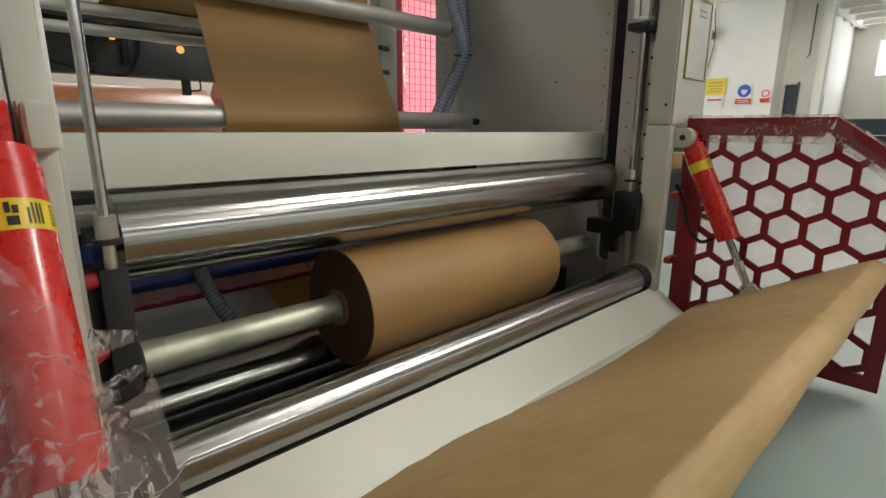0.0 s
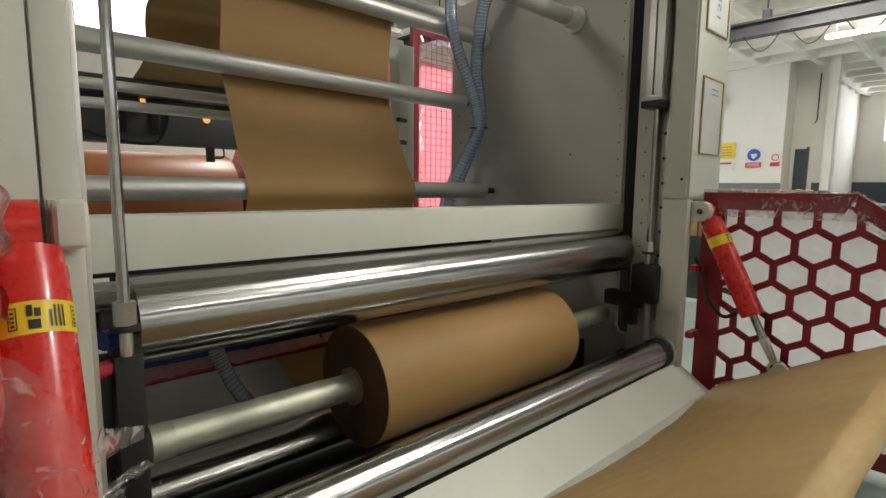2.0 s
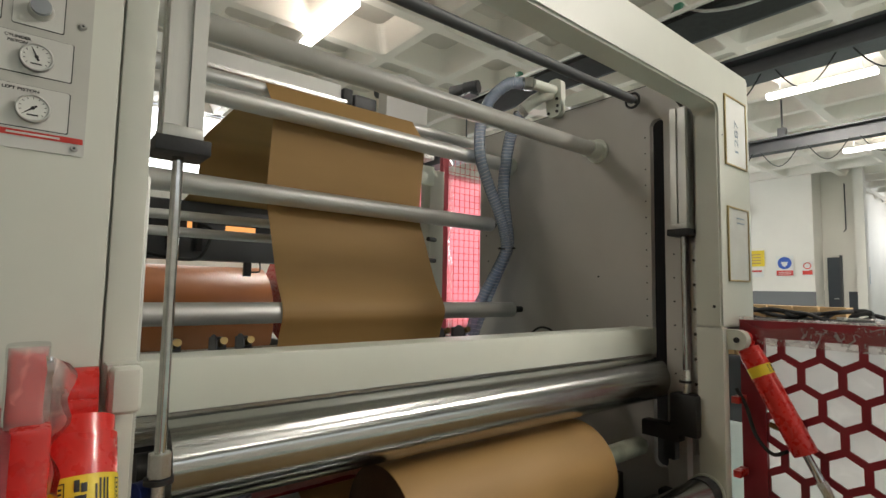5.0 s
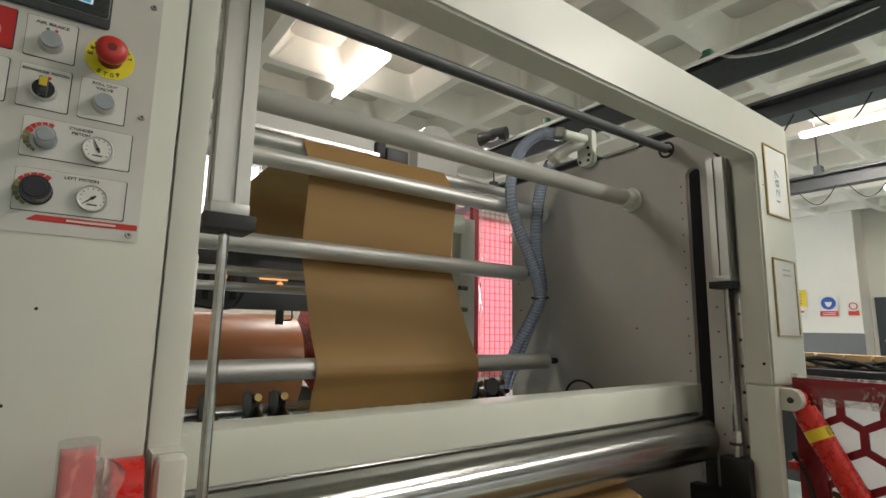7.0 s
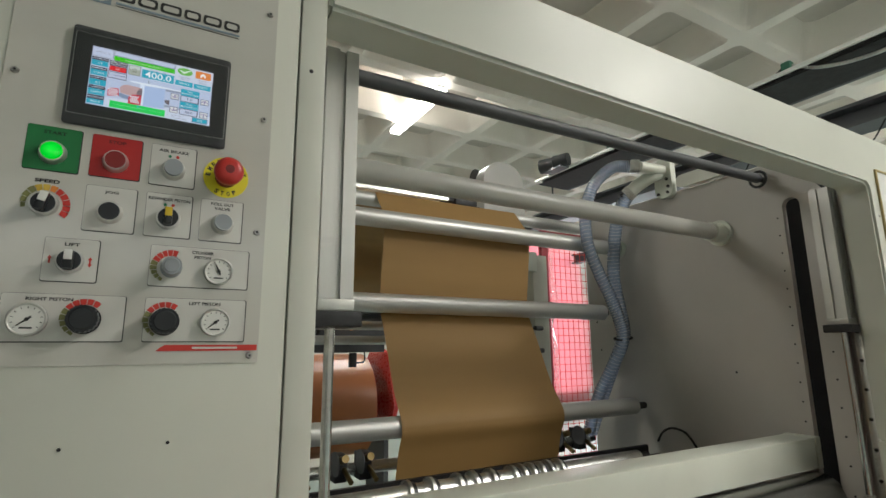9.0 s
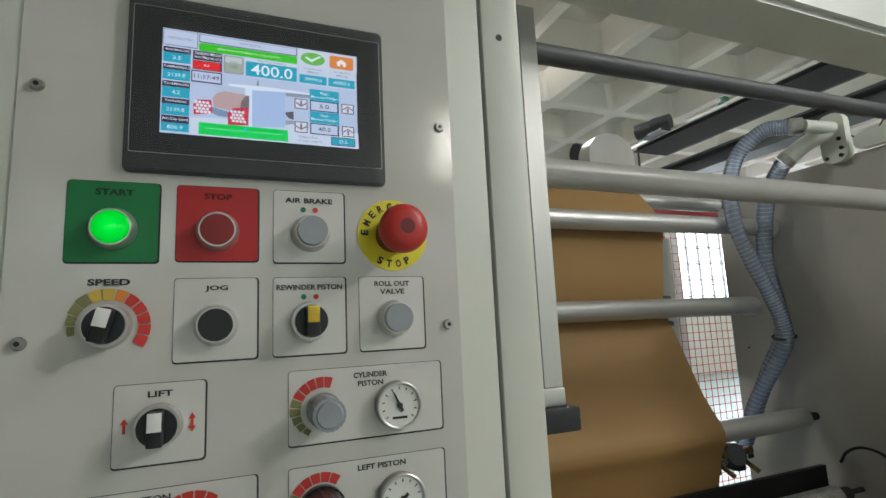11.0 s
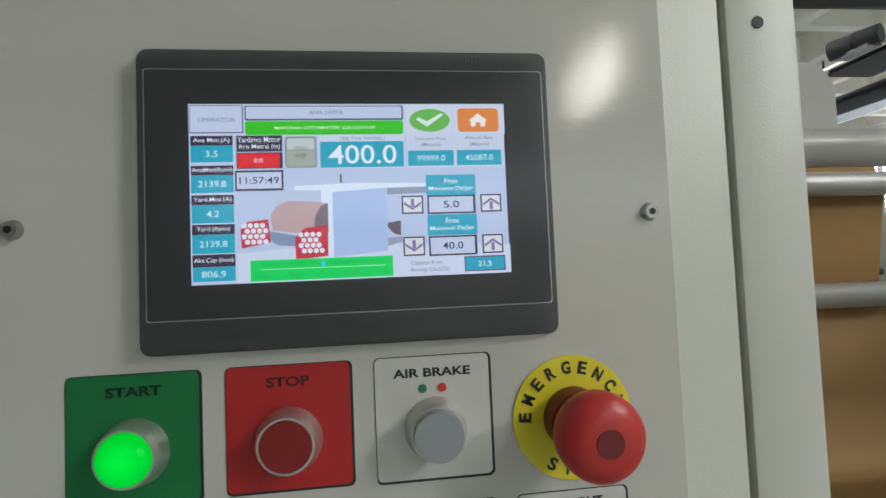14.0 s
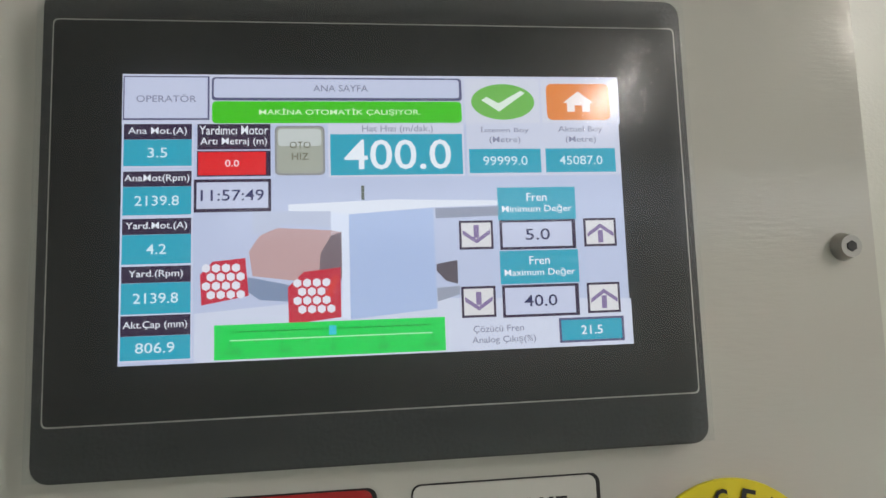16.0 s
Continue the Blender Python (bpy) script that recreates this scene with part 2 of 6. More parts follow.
M["lampcase"] = mat("batten_housing", (0.75, 0.74, 0.70), 0.4)
M["daylight"] = glow("overcast_daylight", (0.95, 0.98, 1.0), 5.0)
M["south_glow"] = glow("added_south_glow", (0.95, 0.98, 1.0), 1.2)
M["tray_w"] = mat("white_rail_paint", (0.72, 0.71, 0.68), 0.5)
M["greenclip"] = mat("green_clip_plastic", (0.02, 0.12, 0.07), 0.4)
M["greenled"] = glow("lit_green_lens", (0.004, 0.80, 0.012), 0.85)
_lens = M["greenled"].node_tree
_tc, _ln, _rp = (_lens.nodes.new("ShaderNode" + k) for k in ("TexCoord", "VectorMath", "ValToRGB"))
_ln.operation = "LENGTH"
_lens.links.new(_tc.outputs["Object"], _ln.inputs[0])
_mr = _lens.nodes.new("ShaderNodeMapRange")
_mr.inputs[1].default_value, _mr.inputs[2].default_value = 0.0, 0.0125
_lens.links.new(_ln.outputs["Value"], _mr.inputs[0])
_lens.links.new(_mr.outputs[0], _rp.inputs[0])
_rp.color_ramp.elements[0].color, _rp.color_ramp.elements[1].color = (0.03, 1.0, 0.05, 1), (0.002, 0.55, 0.01, 1)
_lens.links.new(_rp.outputs[0], _lens.nodes["Principled BSDF"].inputs["Emission Color"])
_lens.nodes["Principled BSDF"].inputs["Roughness"].default_value = 0.15
M["orangeglow"] = glow("lit_orange_window", (1.0, 0.42, 0.12), 1.1)
M["film"] = film("clear_stretch_film", (0.92, 0.88, 0.86), 0.84, 0.16, 34.0, 0.5, 0.45, 1.16)
M["film_p"] = film("tight_milky_film", (0.95, 0.82, 0.80), 0.62, 0.25, 30.0, 0.3, 0.6, 1.2)
M["film_w"] = film("milky_film", (0.97, 0.97, 0.98), 0.12, 0.2, 7.0, 0.5, 0.3)
M["film_s"] = film("screen_protection_film", (0.9, 0.93, 0.95), 0.955, 0.15, 18.0, 0.02, 0.985)
M["film_r"] = film("backlit_red_sheet_film", (0.60, 0.165, 0.19), 0.0, 0.3, 3.0, 0.02, 0.8)
M["film_pk"] = film("pink_film", (0.90, 0.50, 0.47), 0.35, 0.15, 34.0, 0.8)
M["hose"] = film("clear_hose_wall", (0.62, 0.72, 0.90), 0.66, 0.10, 40.0, 0.2)


# ---- building helpers ----
ORG = {}


def bx(bm, x0, y0, z0, x1, y1, z1, bev=0.0, seg=2):
    r = bmesh.ops.create_cube(bm, size=1.0, matrix=Matrix.Translation(((x0 + x1) / 2, (y0 + y1) / 2, (z0 + z1) / 2)) @ Matrix.Diagonal((abs(x1 - x0), abs(y1 - y0), abs(z1 - z0), 1)))
    if bev:
        es = {e for v in r["verts"] for e in v.link_edges}
        bmesh.ops.bevel(bm, geom=list(es), offset=bev, segments=seg, affect="EDGES", profile=0.6)
    return bm


def cy(bm, a, b, r, seg=24, r2=None, caps=True):
    a, b = Vector(a), Vector(b)
    d = b - a
    m = Matrix.Translation((a + b) / 2) @ d.to_track_quat("Z", "Y").to_matrix().to_4x4()
    bmesh.ops.create_cone(bm, cap_ends=caps, segments=seg, radius1=r, radius2=r if r2 is None else r2, depth=d.length, matrix=m)
    return bm


def prism(bm, pts, axis, lo, hi):
    """Extrude a flat outline, given in the two other axes, from lo to hi along an axis."""
    def at(p, v):
        return {"x": (v, p[0], p[1]), "y": (p[0], v, p[1]), "z": (p[0], p[1], v)}[axis]
    a = [bm.verts.new(at(p, lo)) for p in pts]
    b = [bm.verts.new(at(p, hi)) for p in pts]
    n = len(pts)
    bm.faces.new(a), bm.faces.new(b[::-1])
    for i in range(n):
        bm.faces.new((a[i], b[i], b[(i + 1) % n], a[(i + 1) % n]))
    bmesh.ops.recalc_face_normals(bm, faces=bm.faces[:])
    return bm


def sweep(bm, pts, r, seg=8, wave=0.0, closed_ends=True):
    """A round tube along a line of points; wave ribs its wall."""
    pts = [Vector(p) for p in pts]
    rings, up = [], Vector((0.31, 0.17, 0.93)).normalized()
    for i, p in enumerate(pts):
        t = (pts[min(i + 1, len(pts) - 1)] - pts[max(i - 1, 0)]).normalized()
        u = (up - t * up.dot(t)).normalized()
        w = t.cross(u)
        rr = r * (1 + (wave if i % 2 else -wave))
        rings.append([bm.verts.new(p + (u * math.cos(k * 2 * math.pi / seg) + w * math.sin(k * 2 * math.pi / seg)) * rr) for k in range(seg)])
    for a, b in zip(rings, rings[1:]):
        for k in range(seg):
            bm.faces.new((a[k], a[(k + 1) % seg], b[(k + 1) % seg], b[k]))
    if closed_ends:
        bm.faces.new(rings[0][::-1]), bm.faces.new(rings[-1])
    return bm


def spline(pts, n=10):
    """A smooth run of points through the given ones."""
    P = [Vector(p) for p in pts]
    P = [P[0] * 2 - P[1]] + P + [P[-1] * 2 - P[-2]]
    out = []
    for i in range(1, len(P) - 2):
        a, b, c, d = P[i - 1:i + 3]
        for k in range(n):
            t = k / n
            out.append(0.5 * ((2 * b) + (c - a) * t + (2 * a - 5 * b + 4 * c - d) * t * t + (3 * b - a - 3 * c + d) * t ** 3))
    out.append(P[-2])
    return out


def thing(name, base, label, category, group="", kind=""):
    e = new(name)
    e.location = base
    e.empty_display_size = 0.05
    ORG[e] = Vector(base)
    return tagged(e, label, category, group, kind)


def solid(name, bm, material, smooth=None):
    vs = bm.verts
    lo = Vector([min(v.co[i] for v in vs) for i in range(3)])
    hi = Vector([max(v.co[i] for v in vs) for i in range(3)])
    c = (lo + hi) / 2
    bmesh.ops.translate(bm, verts=vs, vec=-c)
    if smooth is None:
        smooth = True
    if smooth:
        for f in bm.faces:
            f.smooth = True
        for e in bm.edges:
            if len(e.link_faces) != 2 or e.calc_face_angle(0) > 0.6:
                e.smooth = False
    me = bpy.data.meshes.new(name)
    bm.to_mesh(me)
    bm.free()
    me.materials.append(material)
    ob = new(name, me)
    ob.location = c
    ORG[ob] = c
    return ob


def part(name, bm, material, parent, label="", smooth=None):
    ob = solid(name, bm, material, smooth)
    ob.parent = parent
    ob.location = ORG[ob] - ORG[parent]
    return tagged(ob, label)


def whole(name, bm, material, label, category, group="", kind="", smooth=None):
    return tagged(solid(name, bm, material, smooth), label, category, group, kind)


def B():
    return bmesh.new()


def words(name, text, cx, cz, width, height, y, material, parent, turn=0.0, bold=0.032):
    """Lettering that faces -y, centred at (cx, cz) and fitted into width x height."""
    cu = bpy.data.curves.new(name, "FONT")
    cu.offset = bold
    cu.body, cu.align_x, cu.align_y, cu.resolution_u = text, "CENTER", "CENTER", 3
    tmp = new(name, cu)
    bpy.context.view_layer.update()
    me = bpy.data.meshes.new_from_object(tmp)
    bpy.data.objects.remove(tmp)
    xs = [v.co.x for v in me.vertices]
    ys = [v.co.y for v in me.vertices]
    w, h = max(xs) - min(xs), max(ys) - min(ys)
    mx, my = (max(xs) + min(xs)) / 2, (max(ys) + min(ys)) / 2
    sx = width / w if width else height / h
    sy = height / h
    c, s = math.cos(turn), math.sin(turn)
    for v in me.vertices:
        a, b = (v.co.x - mx) * sx, (v.co.y - my) * sy
        v.co = (a * c - b * s, 0, a * s + b * c)
    me.name = name
    me.materials.append(material)
    ob = new(name, me)
    ob.parent = parent
    ORG[ob] = Vector((cx, y, cz))
    ob.location = ORG[ob] - ORG[parent]
    return ob


def rrect(x0, z0, x1, z1, r, n=4):
    out = []
    for cx, cz, a0 in ((x1 - r, z1 - r, 0), (x0 + r, z1 - r, 90), (x0 + r, z0 + r, 180), (x1 - r, z0 + r, 270)):
        for k in range(n + 1):
            a = radians(a0 + 90 * k / n)
            out.append((cx + r * math.cos(a), cz + r * math.sin(a)))
    return out


# ---- the hall ----
whole("floor", bx(B(), -9, -8, -0.1, 23, 10, 0.0), M["floor"], "smooth green-grey epoxy floor of the factory hall", "floor", kind="structure")


def wall_with_openings(name, axis, at, thick, lo, hi, holes, label, top=4.45):
    """A wall along x or y, cut into blocks round its openings (a, b, z0, z1)."""
    bm = B()
    cuts = sorted({lo, hi, *[h[0] for h in holes], *[h[1] for h in holes]})
    for a, b in zip(cuts, cuts[1:]):
        spans = [(0.0, top)]
        for h in holes:
            if h[0] < b - 1e-6 and h[1] > a + 1e-6:
                spans = [s for z0, z1 in spans for s in ((z0, min(z1, h[2])), (max(z0, h[3]), z1)) if s[1] - s[0] > 1e-6]
        for z0, z1 in spans:
            if axis == "x":
                bx(bm, a, at, z0, b, at + thick, z1)
            else:
                bx(bm, at, a, z0, at + thick, b, z1)
    return whole(name, bm, M["wall"], label, "wall", kind="structure", smooth=False)


# the opening from x 6.9 to 9.42 is added to backlight the red sheet
wall_with_openings("wall_north", "x", 9.5, 0.25, -9, 23, [(1.2, 2.6, 3.0, 4.1), (6.9, 9.42, 0.25, 3.75), (9.5, 12.9, 1.42, 3.75)], "white plastered rear wall of the hall with windows")
wall_with_openings("wall_south", "x", -8.0, 0.25, -9, 23, [(-3.0, 10.0, 2.6, 3.4)], "unseen white plastered wall of the hall with an added window band")
wall_with_openings("wall_west", "y", -9.0, 0.25, -8, 10, [], "white plastered side wall of the hall")
wall_with_openings("wall_east", "y", 21.9, 0.25, -8, 10, [(-0.6, 3.04, 2.66, 3.72)], "white plastered far wall of the hall with a high window")


def window(x0, x1, z0, z1, axis, at, nx, nz):
    """Frame with panes and a bright sky sheet behind an opening."""
    w = thing("window_1", ((x0 + x1) / 2, at, z0) if axis == "x" else (at, (x0 + x1) / 2, z0), "tall multi-pane metal factory window full of daylight", "window", "hall windows", "structure")

    def slab(bm, a0, a1, c0, c1, d0, d1):
        return bx(bm, a0, d0, c0, a1, d1, c1) if axis == "x" else bx(bm, d0, a0, c0, d1, a1, c1)
    for i in range(nx + 1):
        a = x0 + (x1 - x0) * i / nx
        part("window_bar", slab(B(), a - 0.013, a + 0.013, z0, z1, at - 0.03, at + 0.03), M["winbar"], w)
    for i in range(nz + 1):
        c = z0 + (z1 - z0) * i / nz
        part("window_bar", slab(B(), x0, x1, c - 0.012, c + 0.012, at - 0.026, at + 0.026), M["winbar"], w)
    return w


window(9.5, 12.9, 1.42, 3.75, "x", 9.6, 9, 6)
window(1.2, 2.6, 3.0, 4.1, "x", 9.6, 1, 1)
# unseen south window band, added as a light source
window(-3.0, 10.0, 2.6, 3.4, "x", -7.9, 6, 1)
window(-0.6, 3.04, 2.66, 3.72, "y", 22.0, 3, 1)
sky = B()
bx(sky, 0.5, 9.95, 0.1, 14, 9.96, 5)
whole("backdrop", sky, M["daylight"], "bright overcast daylight outside the rear windows", "sky", kind="structure")
whole("backdrop", bx(B(), -4.0, -8.4, 2.0, 11, -8.39, 4.2), M["south_glow"], "glowing sheet behind the added south window band", "sky", kind="structure")
whole("backdrop", bx(B(), 22.4, -1.5, 1.5, 22.41, 4, 4.4), M["daylight"], "bright overcast daylight outside the far window", "sky", kind="structure")

# waffle ceiling: tapered coffers between ribs
PX, PY, RIB, ZB, ZT = 1.035, 1.04, 0.13, 4.1, 4.38
verts, faces = [], []
for i in range(-12, 19):
    for j in range(-10, 8):
        x0, y0 = 3.46 + i * PX, 2.49 + j * PY
        x1, y1 = x0 + PX, y0 + PY
        k = len(verts)
        rings = [rrect(x0 + d, y0 + d, x1 - d, y1 - d, q, 4) for d, q in ((0.0, 0.0001), (RIB / 2, 0.07), (RIB / 2 + 0.02, 0.09), (RIB / 2 + 0.16, 0.11))]
        n = len(rings[0])
        for ring_, z in zip(rings, (ZB, ZB, ZB + 0.025, ZT)):
            verts += [(a, b, z) for a, b in ring_]
        for q in range(3):
            faces += [(k + q * n + m_, k + q * n + (m_ + 1) % n, k + (q + 1) * n + (m_ + 1) % n, k + (q + 1) * n + m_) for m_ in range(n)]
        faces.append(tuple(k + 3 * n + m_ for m_ in range(n)))
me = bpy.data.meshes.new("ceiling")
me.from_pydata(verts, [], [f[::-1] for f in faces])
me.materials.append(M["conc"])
# flat coffer tops get a darker, greyer concrete than ribs and sides
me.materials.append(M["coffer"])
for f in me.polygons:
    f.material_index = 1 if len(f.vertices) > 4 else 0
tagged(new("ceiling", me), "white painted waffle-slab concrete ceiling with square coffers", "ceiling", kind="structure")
whole("roof_slab", bx(B(), -9, -8, 4.46, 23, 10, 4.6), M["conc"], "concrete roof slab over the hall", "roof", kind="structure")

# steel beams under the ceiling
for i, bxp in enumerate((5.7, 8.94)):
    bm = B()
    bw = 0.16 if bxp < 6 else 0.09
    bx(bm, bxp - bw, -7.7, 3.50, bxp + bw, 9.4, 3.53)
    bx(bm, bxp - 0.012, -7.7, 3.33, bxp + 0.012, 9.4, 3.50)
    bx(bm, bxp - bw, -7.7, 3.30, bxp + bw, 9.4, 3.33)
    bm2 = whole("steel_beam", bm, M["dark"], "dark grey steel I-beam hung under the ceiling", "beam", "ceiling beams", "structure", False)
    for yy in (-2.0, 2.75, 6.5):
        hb = B()
        bx(hb, bxp - 0.06, yy - 0.05, 3.53, bxp + 0.06, yy + 0.05, 3.66)
        cy(hb, (bxp, yy, 3.66), (bxp, yy, 4.12), 0.014, 8)
        whole("beam_hanger", hb, M["dark"], "dark steel hanger rod that holds a ceiling beam", "hanger", "beam hangers", "structure")
    # drooping cables along the beam
    for k in range(8):
        y0 = -1.2 + k * 0.62
        c = B()
        sweep(c, [(bxp - 0.1, y0 + 0.5 * s, 3.31 - 0.26 * math.sin(math.pi * s)) for s in [q / 10 for q in range(11)]], 0.007, 6)
        whole("hanging_cable", c, M["blackrub"], "thin dark cable drooping in a loop from a beam", "cable", "drooping cables")

# housings for all battens, the unseen fill lamps too
for bxx, byy, bzz, along, share in BATTENS:
    lamp = thing("ceiling_light", (bxx, byy, bzz), "white fluorescent batten lamp hanging under the ceiling", "lamp", "fluorescent lamps")

    def bar(w, l, z0, z1, bev):
        return bx(B(), bxx - (l if along else w), byy - (w if along else l), z0, bxx + (l if along else w), byy + (w if along else l), z1, bev)
    part("housing", bar(0.05, 0.60, bzz - 0.003, bzz + 0.03, 0.012), M["lampcase"], lamp)
    part("diffuser", bar(0.065, 0.61, bzz - 0.07, bzz - 0.0035, 0.015), M["tubeglow"], lamp, "glowing diffuser")
    for s in (-0.45, 0.45):
        px_, py_ = (bxx + s, byy) if along else (bxx, byy + s)
        part("bracket", cy(B(), (px_, py_, bzz + 0.03), (px_, py_, 4.44), 0.005, 6), M["lampcase"], lamp)

# far wall with the signs, and the recess with the dark door
def slab(name, a, m, label, category, kind="structure"):
    return whole(name, bx(B(), *a), M[m], label, category, kind=kind, smooth=False)


slab("wall_signs", (15.0, 4.0, 0, 15.7, 9.49, 4.44), "wall", "white plastered wall block with safety signs", "wall")
slab("wall_band", (14.985, 3.99, 0, 14.999, 9.48, 1.18), "band", "grey painted band along the foot of the wall", "trim")
slab("wall_recess", (15.71, 3.12, 0, 15.9, 3.999, 4.44), "wall", "white plastered recessed wall beside the door", "wall")
slab("wall_band_recess", (15.695, 3.30, 0, 15.709, 3.50, 1.2), "band_d", "dark painted band at the foot of the recess", "trim")
door = thing("door_1", (15.69, 3.55, 0), "dark blue-grey metal door standing ajar in the recess", "door", kind="structure")
part("door_leaf", bx(B(), 15.64, 3.645, 0.01, 15.69, 3.90, 2.05, 0.006), M["band_d"], door)
part("door_frame", bx(B(), 15.60, 3.60, 0.0, 15.70, 3.641, 2.1), M["dark"], door)
part("door_handle", cy(B(), (15.62, 3.68, 1.02), (15.62, 3.78, 1.02), 0.012, 8), M["alu"], door, "metal lever handle")
slab("column", (15.52, 3.10, 0, 15.70, 3.29, 4.44), "wall", "white painted pilaster beside the recessed door", "column")
slab("wall_side", (15.91, 3.72, 0, 21.89, 3.87, 4.44), "wall", "white plastered side wall lit by the far window", "wall")
slab("notice_board", (18.6, 3.70, 1.45, 18.95, 3.717, 1.95), "logo", "small grey-blue notice board on the side wall", "board", "")
slab("wall_band_far", (21.86, -7.7, 0, 21.895, 9.4, 1.3), "band_d", "dark blue-grey band along the far wall", "trim")
cb = B()
sweep(cb, [(15.69, 3.50, 3.9), (15.69, 3.50, 2.75), (15.69, 3.55, 2.68)], 0.015, 6)
whole("cable_conduit", cb, M["dark"], "thin conduit running down the recessed wall", "conduit")

sg = thing("safety_sign", (14.97, 4.63, 1.53), "white mandatory face mask sign with a blue disc and red base", "sign")
part("board", bx(B(), 14.972, 4.44, 1.57, 14.98, 4.83, 2.09), M["paper_w"], sg)
part("disc", cy(B(), (14.966, 4.635, 1.90), (14.971, 4.635, 1.90), 0.155, 32), M["signblue"], sg, "blue disc")
part("mask_mark", prism(B(), [(4.56, 1.93), (4.71, 1.93), (4.69, 1.85), (4.635, 1.80), (4.58, 1.85)], "x", 14.960, 14.965), M["paper_w"], sg)
part("red_base", bx(B(), 14.966, 4.45, 1.58, 14.971, 4.82, 1.71), M["signred"], sg)
for k in range(2):
    part("text_bar", bx(B(), 14.962, 4.5, 1.615 + k * 0.045, 14.965, 4.77, 1.63 + k * 0.045), M["paper_w"], sg)
sg = thing("safety_sign", (14.97, 5.36, 1.8), "yellow warning sign with lines of dark writing", "sign")
part("board", bx(B(), 14.972, 5.09, 1.83, 14.98, 5.61, 2.25), M["yellow"], sg)
for k in range(4):
    part("text_bar", bx(B(), 14.966, 5.18, 1.90 + k * 0.075, 14.971, 5.52 - 0.03 * (k % 2), 1.925 + k * 0.075), M["card"], sg)
sg = thing("safety_sign", (14.97, 4.06, 1.57), "small white prohibition sign with a red base", "sign")
part("board", bx(B(), 14.972, 4.03, 1.58, 14.98, 4.26, 1.92), M["paper_w"], sg)
ring = B()
sweep(ring, [(14.968, 4.145 + 0.075 * math.cos(a * 0.3927), 1.82 + 0.075 * math.sin(a * 0.3927)) for a in range(17)], 0.012, 6)
part("ring", ring, M["signred"], sg, "red ring")
part("red_base", bx(B(), 14.966, 4.04, 1.60, 14.971, 4.25, 1.70), M["signred"], sg)
sg = thing("notice_sheet", (14.97, 5.26, 1.55), "white notice sheet with a red heading on the wall", "notice")
part("sheet", bx(B(), 14.972, 5.12, 1.54, 14.98, 5.56, 1.74), M["paper_w"], sg)
part("heading", bx(B(), 14.966, 5.16, 1.68, 14.971, 5.52, 1.725), M["signred"], sg)
whole("notice_sheet", bx(B(), 14.97, 4.05, 1.60, 14.985, 4.10, 1.72), M["card"], "small beige notice on the wall", "notice")
spk = B()
cy(spk, (14.80, 5.62, 3.32), (14.98, 5.62, 3.32), 0.16, 20, 0.10)
whole("wall_horn", spk, M["dark"], "dark round wall-mounted horn loudspeaker", "loudspeaker")
c = B()
sweep(c, spline([(14.95, 5.58, 4.0), (14.95, 5.5, 3.2), (14.95, 5.62, 2.3)], 8), 0.012, 6)
whole("hanging_cable", c, M["blackrub"], "thin dark cable drooping in a loop from a beam", "cable", "drooping cables")

# workbench with boxes and cables beyond the guard
wb = thing("workbench", (4.6, 1.3, 0), "dark workbench with a black top beside the machine", "workbench")
part("tabletop", bx(B(), 4.2, 0.2, 0.84, 5.0, 2.2, 0.89, 0.006), M["black"], wb)
part("front_panel", bx(B(), 4.24, 0.25, 0.1, 4.27, 2.15, 0.835), M["dark"], wb)
for lx, ly in ((4.24, 0.25), (4.90, 0.25), (4.24, 2.1), (4.90, 2.1)):
    part("leg", bx(B(), lx, ly, 0, lx + 0.05, ly + 0.05, 0.839), M["dark"], wb)
rng = random.Random(5)
for k in range(5):
    y0 = 1.05 + 0.17 * k
    whole("cardboard_box", bx(B(), 4.52, y0, 0.892, 4.72, y0 + 0.155, 0.975 + rng.uniform(0, 0.015), 0.004), M["card"], "small brown cardboard box on the workbench", "box", "boxes on the bench")
for k in range(4):
    pts = []
    for s in range(9):
        pts.append((4.32 + rng.uniform(0, 0.14), 0.85 + 0.10 * s + rng.uniform(-0.03, 0.03), 0.915 + 0.035 * math.sin(s * 0.8 + k) + rng.uniform(0, 0.02)))
    c = B()
    sweep(c, spline(pts, 5), 0.015, 8)
    whole("cable_coil", c, M["blackrub"], "black hose and cable heap lying on the workbench", "cable", "cables on the bench")
whole("wrench", cy(cy(B(), (4.30, 0.85, 0.91), (4.28, 1.02, 0.91), 0.012, 8), (4.28, 1.02, 0.905), (4.28, 1.02, 0.925), 0.03, 12), M["steel"], "steel spanner lying on the workbench", "tool")
for k in range(4):
    y0 = 1.32 + 0.16 * k
    whole("cardboard_box", bx(B(), 4.10, y0, 0.62, 4.19, y0 + 0.15, 0.75, 0.004), M["card"], "small brown cardboard box on the bench shelf", "box", "boxes on the bench")
part("shelf", bx(B(), 4.05, 0.3, 0.585, 4.2385, 2.1, 0.615), M["dark"], wb)

# ---- the rewinding machine: frame ----
FY, GY = 0.886, 0.876
cab = thing("machine_cabinet", (-0.12, 1.3, 0), "cream powder-coated machine cabinet that carries the control panel", "machine cabinet")
part("body", bx(B(), -0.325, FY + 0.012, 0, 0.0985, 2.3, 2.003, 0.004), M["cream"], cab)
part("door_panel", bx(B(), -0.333, FY, 0.03, 0.0545, FY + 0.0115, 2.0, 0.0025), M["cream"], cab, "flat cream door panel")
part("corner_strip", bx(B(), 0.0575, FY - 0.001, 0.0, 0.0995, FY + 0.0115, 2.004, 0.003), M["cream"], cab)
